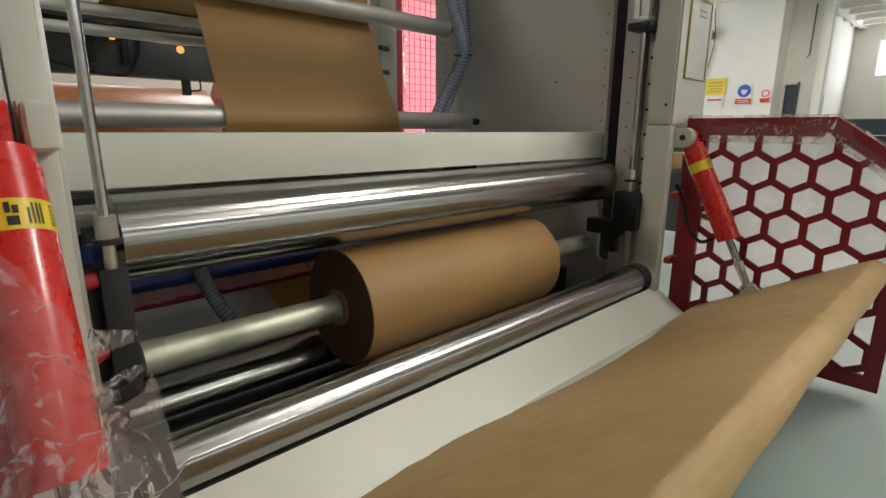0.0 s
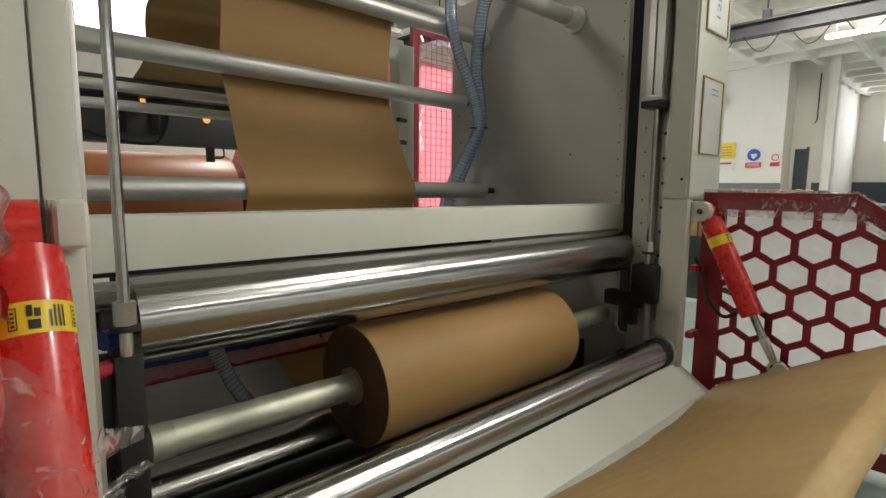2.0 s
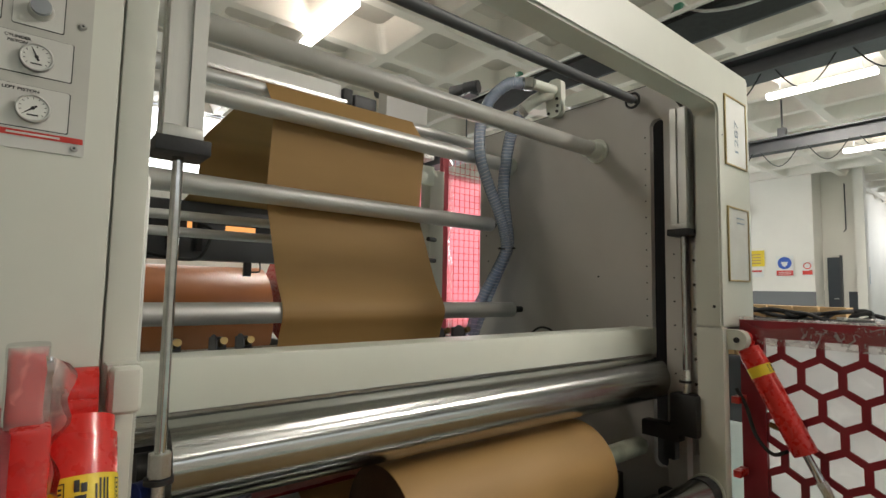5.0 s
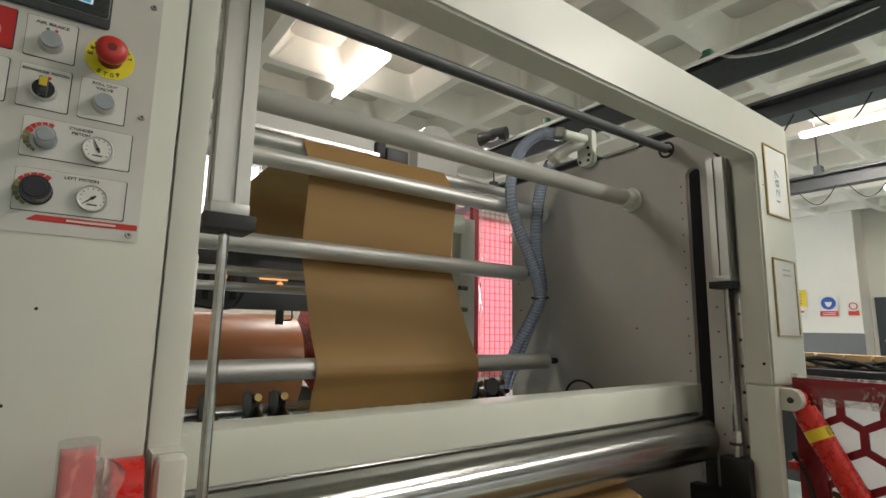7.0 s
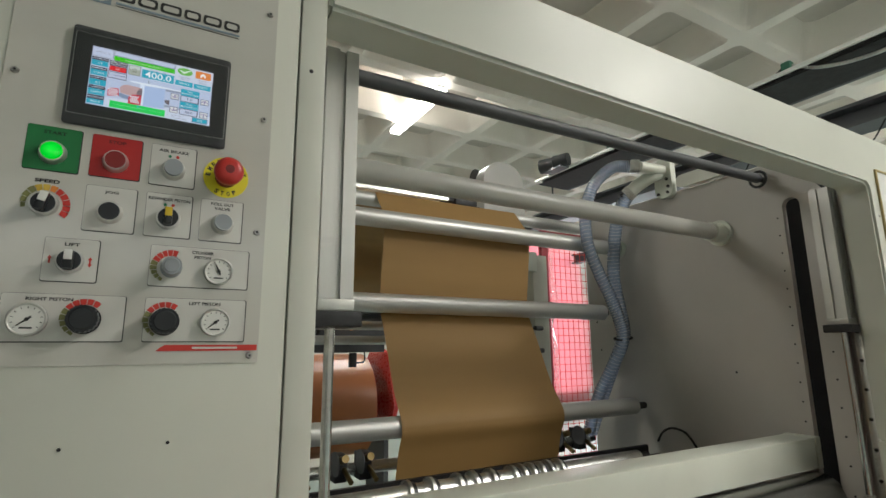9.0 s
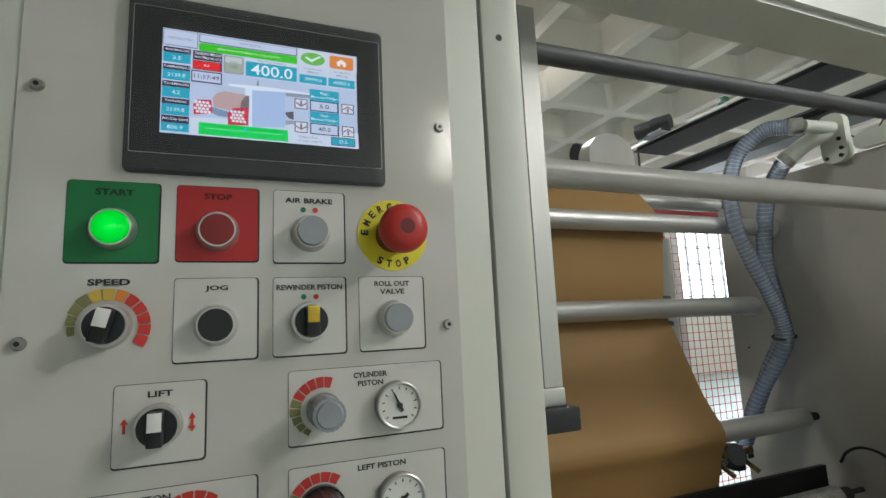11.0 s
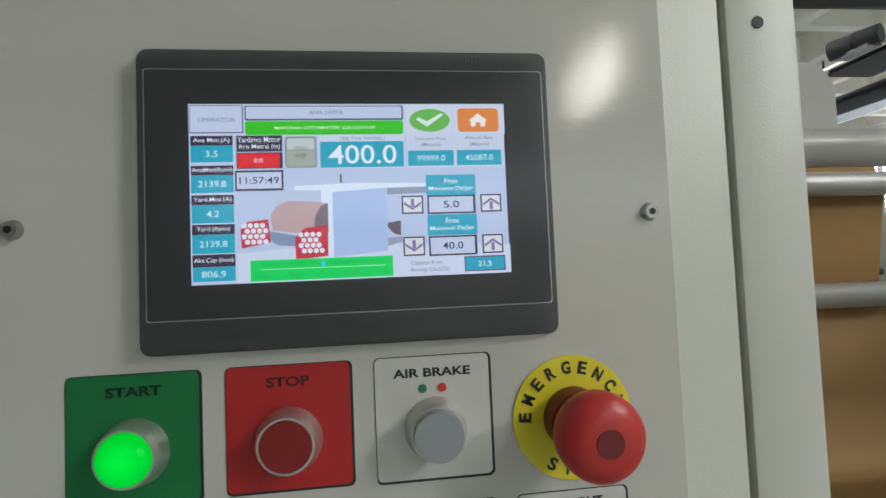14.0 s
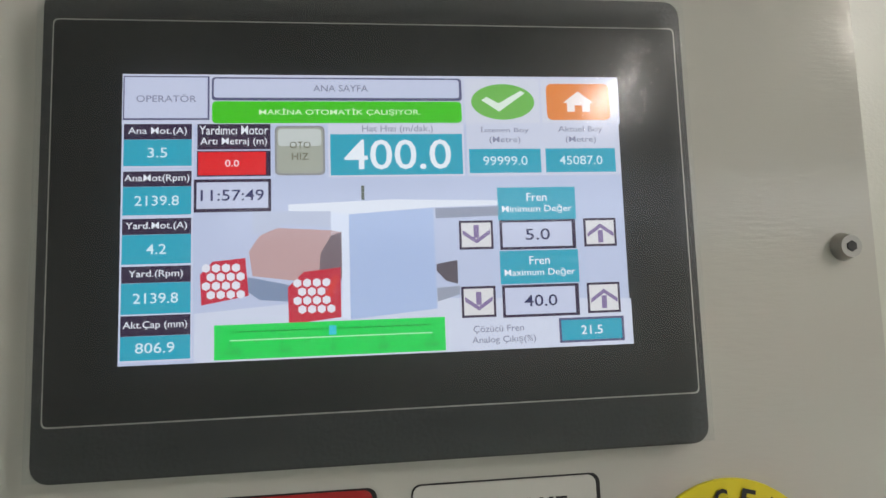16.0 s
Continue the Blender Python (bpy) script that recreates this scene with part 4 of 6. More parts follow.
def hex_guard(x, th, label, top=0.965):
    outline = [(p, 0.036 + (q - 0.036) * (top - 0.036) / 0.929) for p, q in GUARD]
    o = thing("hex_guard", (x, 0.5, 0.0), label, "safety guard", "side guards")
    bm = B()
    pit, row = 0.1225, 0.1033
    row = 0.9737 * pit * math.sqrt(3) / 2
    R, r = pit / math.sqrt(3), 0.0485 * 2 / math.sqrt(3)
    for i in range(-6, 4):
        for j in range(-2, 7):
            zc = 0.873 - row * (i + 6)
            yc = 0.051 + pit * (j + 1) + (pit / 2 if (i % 2) else 0)
            if not (0.02 < yc < 0.97 and -0.08 < zc < 1.05):
                continue
            oo = [(yc + R * math.sin(k * math.pi / 3), zc + 0.9737 * R * math.cos(k * math.pi / 3)) for k in range(6)]
            ii = [(yc + r * math.sin(k * math.pi / 3), zc + 0.9737 * r * math.cos(k * math.pi / 3)) for k in range(6)]
            for k in range(6):
                n = (k + 1) % 6
                vs = []
                for xx in (x, x + th):
                    vs.append([bm.verts.new((xx, *p)) for p in (oo[k], oo[n], ii[n], ii[k])])
                bm.faces.new(vs[0]), bm.faces.new(vs[1][::-1])
                bm.faces.new((vs[0][3], vs[0][2], vs[1][2], vs[1][3]))
    n = len(outline)
    for k in range(n):
        a, b = outline[k], outline[(k + 1) % n]
        d = Vector((0, b[0] - a[0], b[1] - a[1])).normalized()
        nor = Vector((0, -d.z, d.y))
        mid = Vector((x, 0.5, 0.5))
        if (mid - Vector((x, *a))).dot(nor) > 0:
            nor = -nor
        bmesh.ops.bisect_plane(bm, geom=bm.verts[:] + bm.edges[:] + bm.faces[:], plane_co=(x, *a), plane_no=nor, clear_outer=True)
    bmesh.ops.remove_doubles(bm, verts=bm.verts, dist=0.0006)
    bmesh.ops.recalc_face_normals(bm, faces=bm.faces[:])
    part("honeycomb", bm, M["red_g"], o, "hexagon-pierced sheet", smooth=False)
    wds = [0.066, 0.055, 0.045, 0.05, 0.085]
    for k in range(n):
        a, b = Vector(outline[k]), Vector(outline[(k + 1) % n])
        d = (b - a).normalized()
        nin = Vector((-d.y, d.x))
        if (Vector((0.5, 0.5)) - a).dot(nin) < 0:
            nin = -nin
        w = wds[k]
        part("frame_bar", prism(B(), [tuple(a), tuple(b), tuple(b - d * w * 0.5 + nin * w), tuple(a + d * w * 0.5 + nin * w)], "x", x - 0.004 - 0.0006 * k, x + th + 0.004 + 0.0006 * k), M["red_g"], o)
    return o


hex_guard(2.186, 0.008, "dark red sheet-metal guard with honeycomb holes, wrapped in film")
lg = hex_guard(-0.046, 0.008, "dark red sheet-metal guard with honeycomb holes under crumpled film", 0.905)
part("rear_post", bx(B(), -0.037, 0.715, 0.04, 0.0, 0.785, 0.908, 0.006), M["red"], lg, "bright red square post")
part("post_cap", bx(B(), -0.043, 0.735, 0.9085, -0.007, 0.785, 0.984, 0.010, 3), M["red"], lg)
for z in (0.66, 0.385):
    whole("guard_hinge", bx(B(), 2.101, 0.845, z - 0.013, 2.181, 0.872, z + 0.013, 0.003), M["red"], "small red hinge block between post and guard", "hinge", "guard hinges")


def ram(x, top, eye, label):
    o = thing("hydraulic_cylinder", (x, eye[0], eye[1] - 0.03), label, "hydraulic cylinder", "table rams")
    t, e = Vector((x, *top)), Vector((x, *eye))
    d = (e - t).normalized()
    r = 0.0415
    part("barrel", cy(B(), t + d * 0.062, t + d * 0.43, r, 32), M["red"], o)
    part("head", cy(B(), t + d * 0.425, t + d * 0.437, r * 0.97, 32), M["red"], o)
    part("end_cap", cy(B(), t + d * 0.040, t + d * 0.0615, r * 0.93, 32), M["red"], o)
    clv = B()
    cy(clv, (x - 0.018, *top), (x + 0.018, *top), 0.03, 24)
    s = t + d * 0.02
    bx(clv, x - 0.018, s.y - 0.026, s.z - 0.02, x + 0.018, s.y + 0.026, s.z + 0.012)
    part("clevis", clv, M["red"], o)
    band = cy(B(), t + d * 0.112, t + d * 0.150, r + 0.0008, 32)
    lb = part("label_band", band, M["yellow"], o, "yellow printed label band")
    ax = Vector((1, 0, 0))
    nrm = ax.cross(d).normalized()
    marks = []
    for c0 in (238, 326):
        marks += [(c0, c0 + 12, 0.118, 0.1195), (c0, c0 + 12, 0.1425, 0.144), (c0, c0 + 1.5, 0.1195, 0.1425), (c0 + 10.5, c0 + 12, 0.1195, 0.1425)]
        marks += [(c0 + 3.5, c0 + 8.5, 0.123 + 0.005 * k, 0.1255 + 0.005 * k) for k in range(4)]
    marks += [(262, 269, 0.117, 0.130), (271, 279, 0.121, 0.131), (263, 278, 0.134, 0.145)]
    marks += [(290 + 6 * k, 293 + 6 * k, 0.118 + 0.006 * (k == 0), 0.144) for k in range(4)]
    for a0, a1, s0, s1 in marks:
        q = B()
        v = []
        for s in (s0, s1):
            for k in range(4):
                a = radians(a0 + (a1 - a0) * k / 3)
                v.append(q.verts.new(t + d * s + (ax * math.cos(a) + nrm * math.sin(a)) * (r + 0.0016)))
        for k in range(3):
            q.faces.new((v[k], v[k + 1], v[k + 5], v[k + 4]))
        part("print_mark", q, M["print"], lb)
    part("piston_rod", cy(B(), t + d * 0.437, e - d * 0.11, 0.014, 20), M["chrome"], o, "chromed rod")
    part("rod_nut", cy(B(), e - d * 0.115, e - d * 0.095, 0.019, 6), M["steel"], o)
    part("rod_neck", cy(B(), e - d * 0.095, e - d * 0.025, 0.017, 20, 0.013), M["steel"], o)
    part("rod_eye", cy(B(), e - Vector((0.012, 0, 0)), e + Vector((0.012, 0, 0)), 0.030, 28), M["steel"], o)
    part("pivot_pin", cy(B(), e - Vector((0.02, 0, 0)), e + Vector((0.02, 0, 0)), 0.018, 20), M["black"], o)
    return o


ram(2.150, (0.842, 0.893), (0.553, 0.318), "red hydraulic cylinder with a yellow label band beside the guard")
ram(0.031, (0.842, 0.922), (0.545, 0.322), "red hydraulic cylinder with a yellow printed label band")
c = B()
sweep(c, spline([(2.135, 0.865, 0.70), (2.13, 0.83, 0.64), (2.13, 0.80, 0.54), (2.14, 0.75, 0.48), (2.145, 0.70, 0.50)], 8), 0.007, 8)
whole("hydraulic_hose", c, M["blackrub"], "thin black hydraulic hose along the red cylinder", "hose")
bf = B()
cy(bf, (2.14, 0.755, 0.585), (2.14, 0.715, 0.575), 0.011, 6)
whole("brass_fitting", bf, M["brass"], "small brass hose fitting on the cylinder", "fitting")


def crumple(name, label, gridfun, nu, nv, amp, material, seed):
    """A creased sheet: a surface pushed in and out by two scales of noise."""
    bm = B()
    g = []
    for i in range(nu + 1):
        row = []
        for j in range(nv + 1):
            p = Vector(gridfun(i / nu, j / nv))
            w = noise.noise_vector(p * 6 + Vector((0, 0, seed)))
            n1 = noise.noise_vector(p * 9 + w * 0.8 + Vector((seed, 0, 0)))
            n2 = noise.noise_vector(Vector((p.x * 22, p.y * 22, p.z * 15)) + w * 1.6 + Vector((0, seed, 0)))
            ridge = Vector([0.25 - abs(c) for c in n2])
            row.append(bm.verts.new(p + n1 * amp + ridge * amp * 1.1))
        g.append(row)
    for a, b in zip(g, g[1:]):
        for k in range(nv):
            bm.faces.new((a[k], a[k + 1], b[k + 1], b[k]))
    return whole(name, bm, M[material], label, "plastic film")


crumple("stretch_film", "milky protective film stretched behind the honeycomb guard", lambda u, v: (2.204, 0.84 - 0.69 * u, 0.06 + (0.885 - 0.14 * max(0, u - 0.64) / 0.36) * v), 50, 60, 0.006, "film_w", 3)


def over_top(u, v):
    y = 0.87 - 0.74 * u
    zt = 0.967 if y > 0.372 else 0.967 - (0.372 - y) * 0.70
    a = (v - 0.5) * 2
    return (2.190 + 0.014 * math.sin(a * 1.5) , y, zt + 0.006 - 0.10 * abs(a) ** 1.5 + (0.0 if abs(a) > 0.2 else 0.002))


crumple("stretch_film", "crumpled clear film over the top edge of the guard", over_top, 60, 16, 0.005, "film", 11)


def post_wrap(u, v):
    # a tight sleeve round the post top, closed over it
    a = 2 * math.pi * u
    z = 0.90 + 0.092 * min(1.0, v * 1.25)
    s = 1.0 if v < 0.8 else 1.0 - 0.95 * (v - 0.8) / 0.2
    c, q = math.cos(a), math.sin(a)
    k = (abs(c) ** 5 + abs(q) ** 5) ** -0.2
    return (-0.025 + 0.0195 * s * c * k, 0.76 + 0.0265 * s * q * k, z)


crumple("stretch_film", "tight milky film sleeve over the red post", post_wrap, 44, 24, 0.0015, "film_p", 23)


def post_tail(u, v):
    # a ragged fold of film sliding off the post cap and hanging beside it
    w = 0.020 + 0.007 * math.sin(u * 9.0) + 0.005 * math.sin(u * 23.0)
    return (-0.010 + w * v, 0.728 + 0.016 * math.sin(v * 3.0) + 0.02 * u, 0.985 - 0.012 * v - 0.20 * u)


crumple("stretch_film", "ragged fold of milky film hanging beside the red post", post_tail, 60, 20, 0.004, "film_p", 29)


def ram_wrap(u, v):
    # loose film hanging in front of the near ram, higher at the guard side
    x = -0.075 + 0.215 * u
    top = 0.90 - 0.28 * min(1, max(0, (x + 0.05) / 0.14)) - 0.03 * math.sin(u * 9)
    z = top - (top - 0.20) * (1 - v)
    y = 0.545 + (z - 0.322) * 0.492 - 0.062 + 0.9 * max(0, x - 0.055) + 0.12 * max(0, -x)
    return (x, y, z)


crumple("stretch_film", "loose crumpled stretch film hanging over the red cylinder", ram_wrap, 110, 140, 0.012, "film", 31)


def lump(u, v):
    # torn tail of film between the cylinder and the front roller
    w = (0.115 - 0.035 * u) * (0.75 + 0.25 * math.sin(u * 11.0 + 1.0)) + 0.010 * math.sin(u * 31.0)
    return (0.052 + w * v, 0.80 + 0.11 * v + 0.03 * math.sin(u * 6) - 0.03 * u, 0.555 - 0.02 * v - 0.27 * u)


crumple("stretch_film", "torn crumpled tail of stretch film beside the front roller", lump, 90, 40, 0.010, "film", 53)
th = B()
sweep(th, spline([(0.135, 0.86, 0.335), (0.155, 0.86, 0.322), (0.185, 0.862, 0.332), (0.205, 0.866, 0.352), (0.22, 0.87, 0.354)], 6), 0.0016, 5)
whole("film_strand", th, M["film_p"], "thin twisted strand of film sticking out over the roller", "plastic film")


def flap(u, v):
    return (0.075 + 0.085 * u, 0.80 + 0.07 * u, 0.63 - 0.03 * u + (0.05 - 0.035 * u) * (v - 0.5))


crumple("stretch_film", "pointed loose flap of clear stretch film", flap, 20, 14, 0.004, "film", 37)

# red bar in pink film behind the rollers
rb = thing("film_wrapped_bar", (1.1, 1.705, 0.37), "dark red bar wrapped in crumpled film behind the rollers", "bar")
part("bar", cy(B(), (0.14, 1.705, 0.386), (2.14, 1.705, 0.386), 0.013, 16), M["red_g"], rb)
crumple("stretch_film", "pink crumpled film on the red bar behind the rollers", lambda u, v: (0.16 + 1.9 * u, 1.685 + 0.02 * v, 0.392 + 0.036 * v), 260, 12, 0.007, "film_pk", 41)

# framed sheets on the right post
for (x0, x1, z0, z1), m, lab in (((2.107, 2.318, 1.585, 1.876), "paper_w", "framed white number sheet with a gilt edge on the post"), ((2.114, 2.318, 1.115, 1.417), "sleeve", "framed glossy document sleeve with a gilt edge on the post")):
    f = thing("framed_sheet", ((x0 + x1) / 2, GY, z0), lab, "framed sheet", "framed sheets")
    part("sheet", bx(B(), x0 + 0.004, GY - 0.004, z0 + 0.004, x1 - 0.004, GY - 0.0005, z1 - 0.004), M[m], f)
    for a in ((x0, z0, x1, z0 + 0.007), (x0, z1 - 0.007, x1, z1), (x0, z0 + 0.007, x0 + 0.007, z1 - 0.007), (x1 - 0.007, z0 + 0.007, x1, z1 - 0.007)):
        part("frame_edge", bx(B(), a[0], GY - 0.008, a[1], a[2], GY - 0.0003, a[3], 0.002), M["goldf"], f)
    if m == "paper_w":
        words("number", "1287", 2.215, 1.715, 0.135, 0.036, GY - 0.005, M["logo"], f, math.pi / 2, 0.004)
    else:
        for k in range(2):
            part("text_bar", bx(B(), 2.20, GY - 0.005, 1.372 - 0.02 * k, 2.27, GY - 0.0042, 1.377 - 0.02 * k), M["logo"], f)

# ---- inside and behind the machine ----
sl = thing("slitter_shaft", (1.2, 1.65, 0.77), "steel slitter shaft with dark ring knives", "slitter shaft")
part("shaft", cy(B(), (0.14, 1.65, 0.808), (1.66, 1.65, 0.808), 0.033, 32), M["steel"], sl)
part("end_bearing", cy(B(), (1.66, 1.65, 0.808), (1.72, 1.65, 0.808), 0.021, 20), M["black"], sl)
part("stub", cy(B(), (1.72, 1.65, 0.808), (1.80, 1.65, 0.808), 0.008, 12), M["black"], sl)
for xr in (0.30, 0.62, 0.70, 0.80, 0.86, 0.93, 1.02, 1.06, 1.10, 1.14, 1.18, 1.23):
    k = B()
    cy(k, (xr - 0.006, 1.65, 0.808), (xr + 0.006, 1.65, 0.808), 0.046, 32)
    part("ring_knife", k, M["steel"], sl)
    part("knife_hub", cy(B(), (xr + 0.0062, 1.65, 0.808), (xr + 0.022, 1.65, 0.808), 0.038, 28), M["motor"], sl)
roller("dark steel counter shaft beside the slitter", 1.78, 0.745, 0.026, 0.14, 1.66, "steel", 0.014, group="")
for k, xh in enumerate((0.40, 0.56, 0.66, 1.66, 1.80)):
    o = thing("knife_holder", (xh, 2.13, 0.79), "black and brass slitting knife holder on a bar", "knife holder", "knife holders")
    part("clamp", bx(B(), xh - 0.025, 2.10, 0.76, xh + 0.025, 2.17, 0.86, 0.006), M["black"], o)
    part("disc", cy(B(), (xh - 0.026, 2.10, 0.83), (xh - 0.021, 2.10, 0.83), 0.045, 24), M["dark"], o)
    part("knob", cy(B(), (xh, 2.10, 0.84), (xh, 2.05, 0.855), 0.015, 12), M["brass"], o, "brass knob")
    part("lever", cy(B(), (xh + 0.012, 2.11, 0.81), (xh + 0.02, 2.04, 0.77), 0.010, 10), M["brass"], o)
roller("steel bar that carries the knife holders", 2.17, 0.79, 0.024, 0.14, 1.90, "steel", 0.012, group="")
c = B()
sweep(c, spline([(2.10, 1.895, 0.80), (2.10, 1.865, 0.845), (2.10, 1.81, 0.872), (2.10, 1.74, 0.86), (2.105, 1.695, 0.805), (2.14, 1.685, 0.73)], 8), 0.0055, 8)
whole("sensor_cable", c, M["blackrub"], "thin black sensor cable looping off the side plate", "cable")

# added black screen darkens the gap below the cross beam; slots leave dashes
kb = B()
bx(kb, 0.135, 1.955, 0.672, 2.10, 1.975, 0.775)
bx(kb, 0.135, 1.955, 0.44, 2.10, 1.975, 0.652)
for k in range(27):
    bx(kb, 0.14 + 0.074 * k, 1.957, 0.652, 0.155 + 0.074 * k, 1.973, 0.672)
whole("gap_screen", kb, M["black"], "black slotted screen added to darken the gap under the cross beam", "beam", smooth=False)

# clear ribbed extraction hoses
def hose(pts, r, label):
    o = thing("extraction_hose", pts[-1], label, "hose", "extraction hoses")
    path = spline(pts, 26)
    part("wall", sweep(B(), path, r, 20, 0.022, False), M["hose"], o)
    sp = B()
    hel = []
    for i, p in enumerate(path):
        t = (path[min(i + 1, len(path) - 1)] - path[max(i - 1, 0)]).normalized()
        u = (Vector((0.31, 0.17, 0.93)) - t * t.dot(Vector((0.31, 0.17, 0.93)))).normalized()
        w = t.cross(u)
        for s in range(4):
            a = (i + s / 4) * 2 * math.pi / 3.0
            q = p.lerp(path[min(i + 1, len(path) - 1)], s / 4)
            hel.append(q + (u * math.cos(a) + w * math.sin(a)) * (r * 1.02))
    sweep(sp, hel, 0.0011, 5)
    part("wire_spiral", sp, M["steel"], o, "steel wire spiral")
    return o


hose([(1.95, 1.807, 2.163), (1.91, 1.885, 2.172), (1.87, 1.98, 2.10), (1.845, 2.025, 1.965), (1.84, 2.02, 1.79), (1.90, 2.015, 1.64), (1.965, 2.005, 1.505), (2.0, 1.99, 1.39), (2.012, 1.99, 1.28), (2.0, 2.07, 1.14), (1.975, 2.15, 0.99), (1.95, 2.22, 0.78)], 0.031, "clear ribbed plastic extraction hose arching down the side plate")
hose([(2.02, 1.898, 2.037), (2.055, 2.0, 1.942), (2.075, 2.057, 1.79), (2.085, 2.082, 1.615), (2.085, 2.055, 1.45), (2.085, 2.045, 1.31), (2.08, 2.125, 1.158), (2.055, 2.19, 1.0), (2.02, 2.26, 0.80)], 0.034, "clear ribbed plastic extraction hose hanging down the side plate")
hose([(0.50, 1.66, 0.50), (0.52, 1.64, 0.42), (0.56, 1.60, 0.32), (0.64, 1.56, 0.20), (0.72, 1.54, 0.06)], 0.023, "clear ribbed plastic extraction hose under the rollers")
c = B()
sweep(c, [(2.05 + 0.066 * math.cos(a * 0.5236) - 0.03 * math.sin(a * 0.5236), 2.018 + 0.045 * math.cos(a * 0.5236) + 0.034 * math.sin(a * 0.5236), 1.30 + 0.01 * math.cos(a * 0.5236)) for a in range(13)], 0.0045, 6)
whole("hose_tie", c, M["blackrub"], "black tie loop round the hoses", "tie")
ex = thing("extraction_elbow", (2.09, 1.75, 2.0), "light grey extraction elbow bolted on the side plate", "pipe")
part("flange_plate", prism(B(), rrect(1.70, 2.005, 1.80, 2.215, 0.04), "x", 2.125, 2.163), M["white_plate"], ex)
part("arm_plate", prism(B(), rrect(1.44, 2.035, 1.68, 2.10, 0.028), "x", 2.13, 2.163), M["white_plate"], ex)
part("pipe", sweep(B(), spline([(2.12, 1.76, 2.14), (2.08, 1.79, 2.12), (2.05, 1.84, 2.09), (2.02, 1.888, 2.047)], 6), 0.034, 20), M["white_plate"], ex)
part("collar", cy(B(), (2.03, 1.872, 2.06), (2.018, 1.895, 2.04), 0.039, 20), M["steel"], ex, "metal hose clamp")
part("mouth", cy(B(), (1.955, 1.805, 2.162), (1.985, 1.775, 2.158), 0.036, 20), M["steel"], ex)
part("pipe", cy(B(), (1.985, 1.775, 2.158), (2.125, 1.745, 2.15), 0.028, 20), M["white_plate"], ex)
for yy, zz in ((1.725, 2.03), (1.78, 2.03), (1.725, 2.10), (1.72, 2.06)):
    part("bolt", cy(B(), (2.118, yy, zz), (2.1248, yy, zz), 0.008, 8), M["black"], ex)

# rear unit: dark control housing, amber window, big roll
ru = thing("unwinder_housing", (1.0, 3.85, 0.0), "dark grey control housing of the rear unwinder", "machine housing")
part("upper_body", bx(B(), 0.16, 3.70, 1.525, 1.48, 3.95, 1.62, 0.006), M["dark"], ru)
part("lower_body", bx(B(), 0.16, 3.80, 1.235, 1.46, 3.95, 1.52, 0.006), M["dark"], ru)
part("stand", bx(B(), 0.08, 3.82, 0.0, 0.158, 3.93, 1.62, 0.006), M["dark"], ru)
part("amber_window", bx(B(), 1.04, 3.795, 1.45, 1.25, 3.799, 1.485), M["orangeglow"], ru, "lit amber window")
part("amber_window", bx(B(), 0.79, 3.795, 1.44, 0.82, 3.799, 1.515), M["orangeglow"], ru, "lit amber window")
part("amber_lamp", cy(B(), (1.19, 3.794, 1.42), (1.19, 3.799, 1.42), 0.024, 16), M["orangeglow"], ru, "round amber lamp")
part("dark_strip", bx(B(), 1.25, 3.793, 1.445, 1.42, 3.799, 1.51), M["black"], ru)
for xx in (0.68, 0.86):
    part("sensor", bx(B(), xx - 0.02, 3.75, 1.29, xx + 0.02, 3.795, 1.48, 0.005), M["black"], ru)
part("cable", sweep(B(), spline([(0.40, 3.78, 1.31), (0.58, 3.76, 1.26), (0.75, 3.74, 1.23), (0.88, 3.76, 1.26), (0.94, 3.77, 1.44), (0.84, 3.77, 1.48)], 8), 0.010, 8), M["blackrub"], ru)
part("probe", bx(B(), 1.17, 3.75, 1.13, 1.22, 3.79, 1.234, 0.004), M["black"], ru)
part("probe_cable", sweep(B(), spline([(1.22, 3.76, 1.16), (1.28, 3.76, 1.17), (1.285, 3.77, 1.235)], 6), 0.006, 6), M["blackrub"], ru)
whole("white_panel", bx(B(), 0.3, 5.6, 0.0, 2.2, 5.64, 1.6), M["wall"], "white painted sheet panel behind the parent roll", "panel")
paper_roll("large brown kraft parent roll on the rear unwinder", 0.3, 1.545, 4.55, 0.80, 0.42, "", "kraft_o")
st = thing("unwinder_stand", (1.5, 4.5, 0.0), "red painted unwinder side stand beside the parent roll", "machine stand")
part("side_arm", prism(B(), [(4.2, 0.55), (4.65, 0.72), (4.75, 1.15), (4.60, 1.30), (4.25, 1.22), (4.10, 0.80)], "x", 1.68, 1.72), M["red"], st)
part("hub", cy(B(), (1.56, 4.55, 0.80), (1.679, 4.55, 0.80), 0.07, 24), M["black"], st)
part("foot", bx(B(), 1.68, 4.3, 0, 1.72, 4.7, 0.6), M["dark"], st)
whole("inner_post", bx(B(), 1.93, 2.58, 0, 2.045, 2.68, 1.83, 0.006), M["cream2"], "light grey inner post of the rear frame", "post")
pb = thing("cross_bracket", (1.9, 2.6, 1.75), "light grey bracket plate with bolts on the inner post", "bracket")
part("plate", bx(B(), 1.83, 2.55, 1.72, 1.94, 2.572, 1.84, 0.003), M["white_plate"], pb)
for k in range(3):
    part("stud", cy(B(), (1.86, 2.50, 1.50 - 0.13 * k), (1.93, 2.52, 1.50 - 0.13 * k), 0.014, 12), M["black"], pb)

# red mesh fence with film in front of the bright rear window
fe = thing("mesh_fence", (2.58, 3.0, 0), "red framed wire mesh fence wrapped in pink film", "fence")
part("post", bx(B(), 2.355, 2.98, 0, 2.415, 3.02, 2.12, 0.004), M["red_g"], fe)
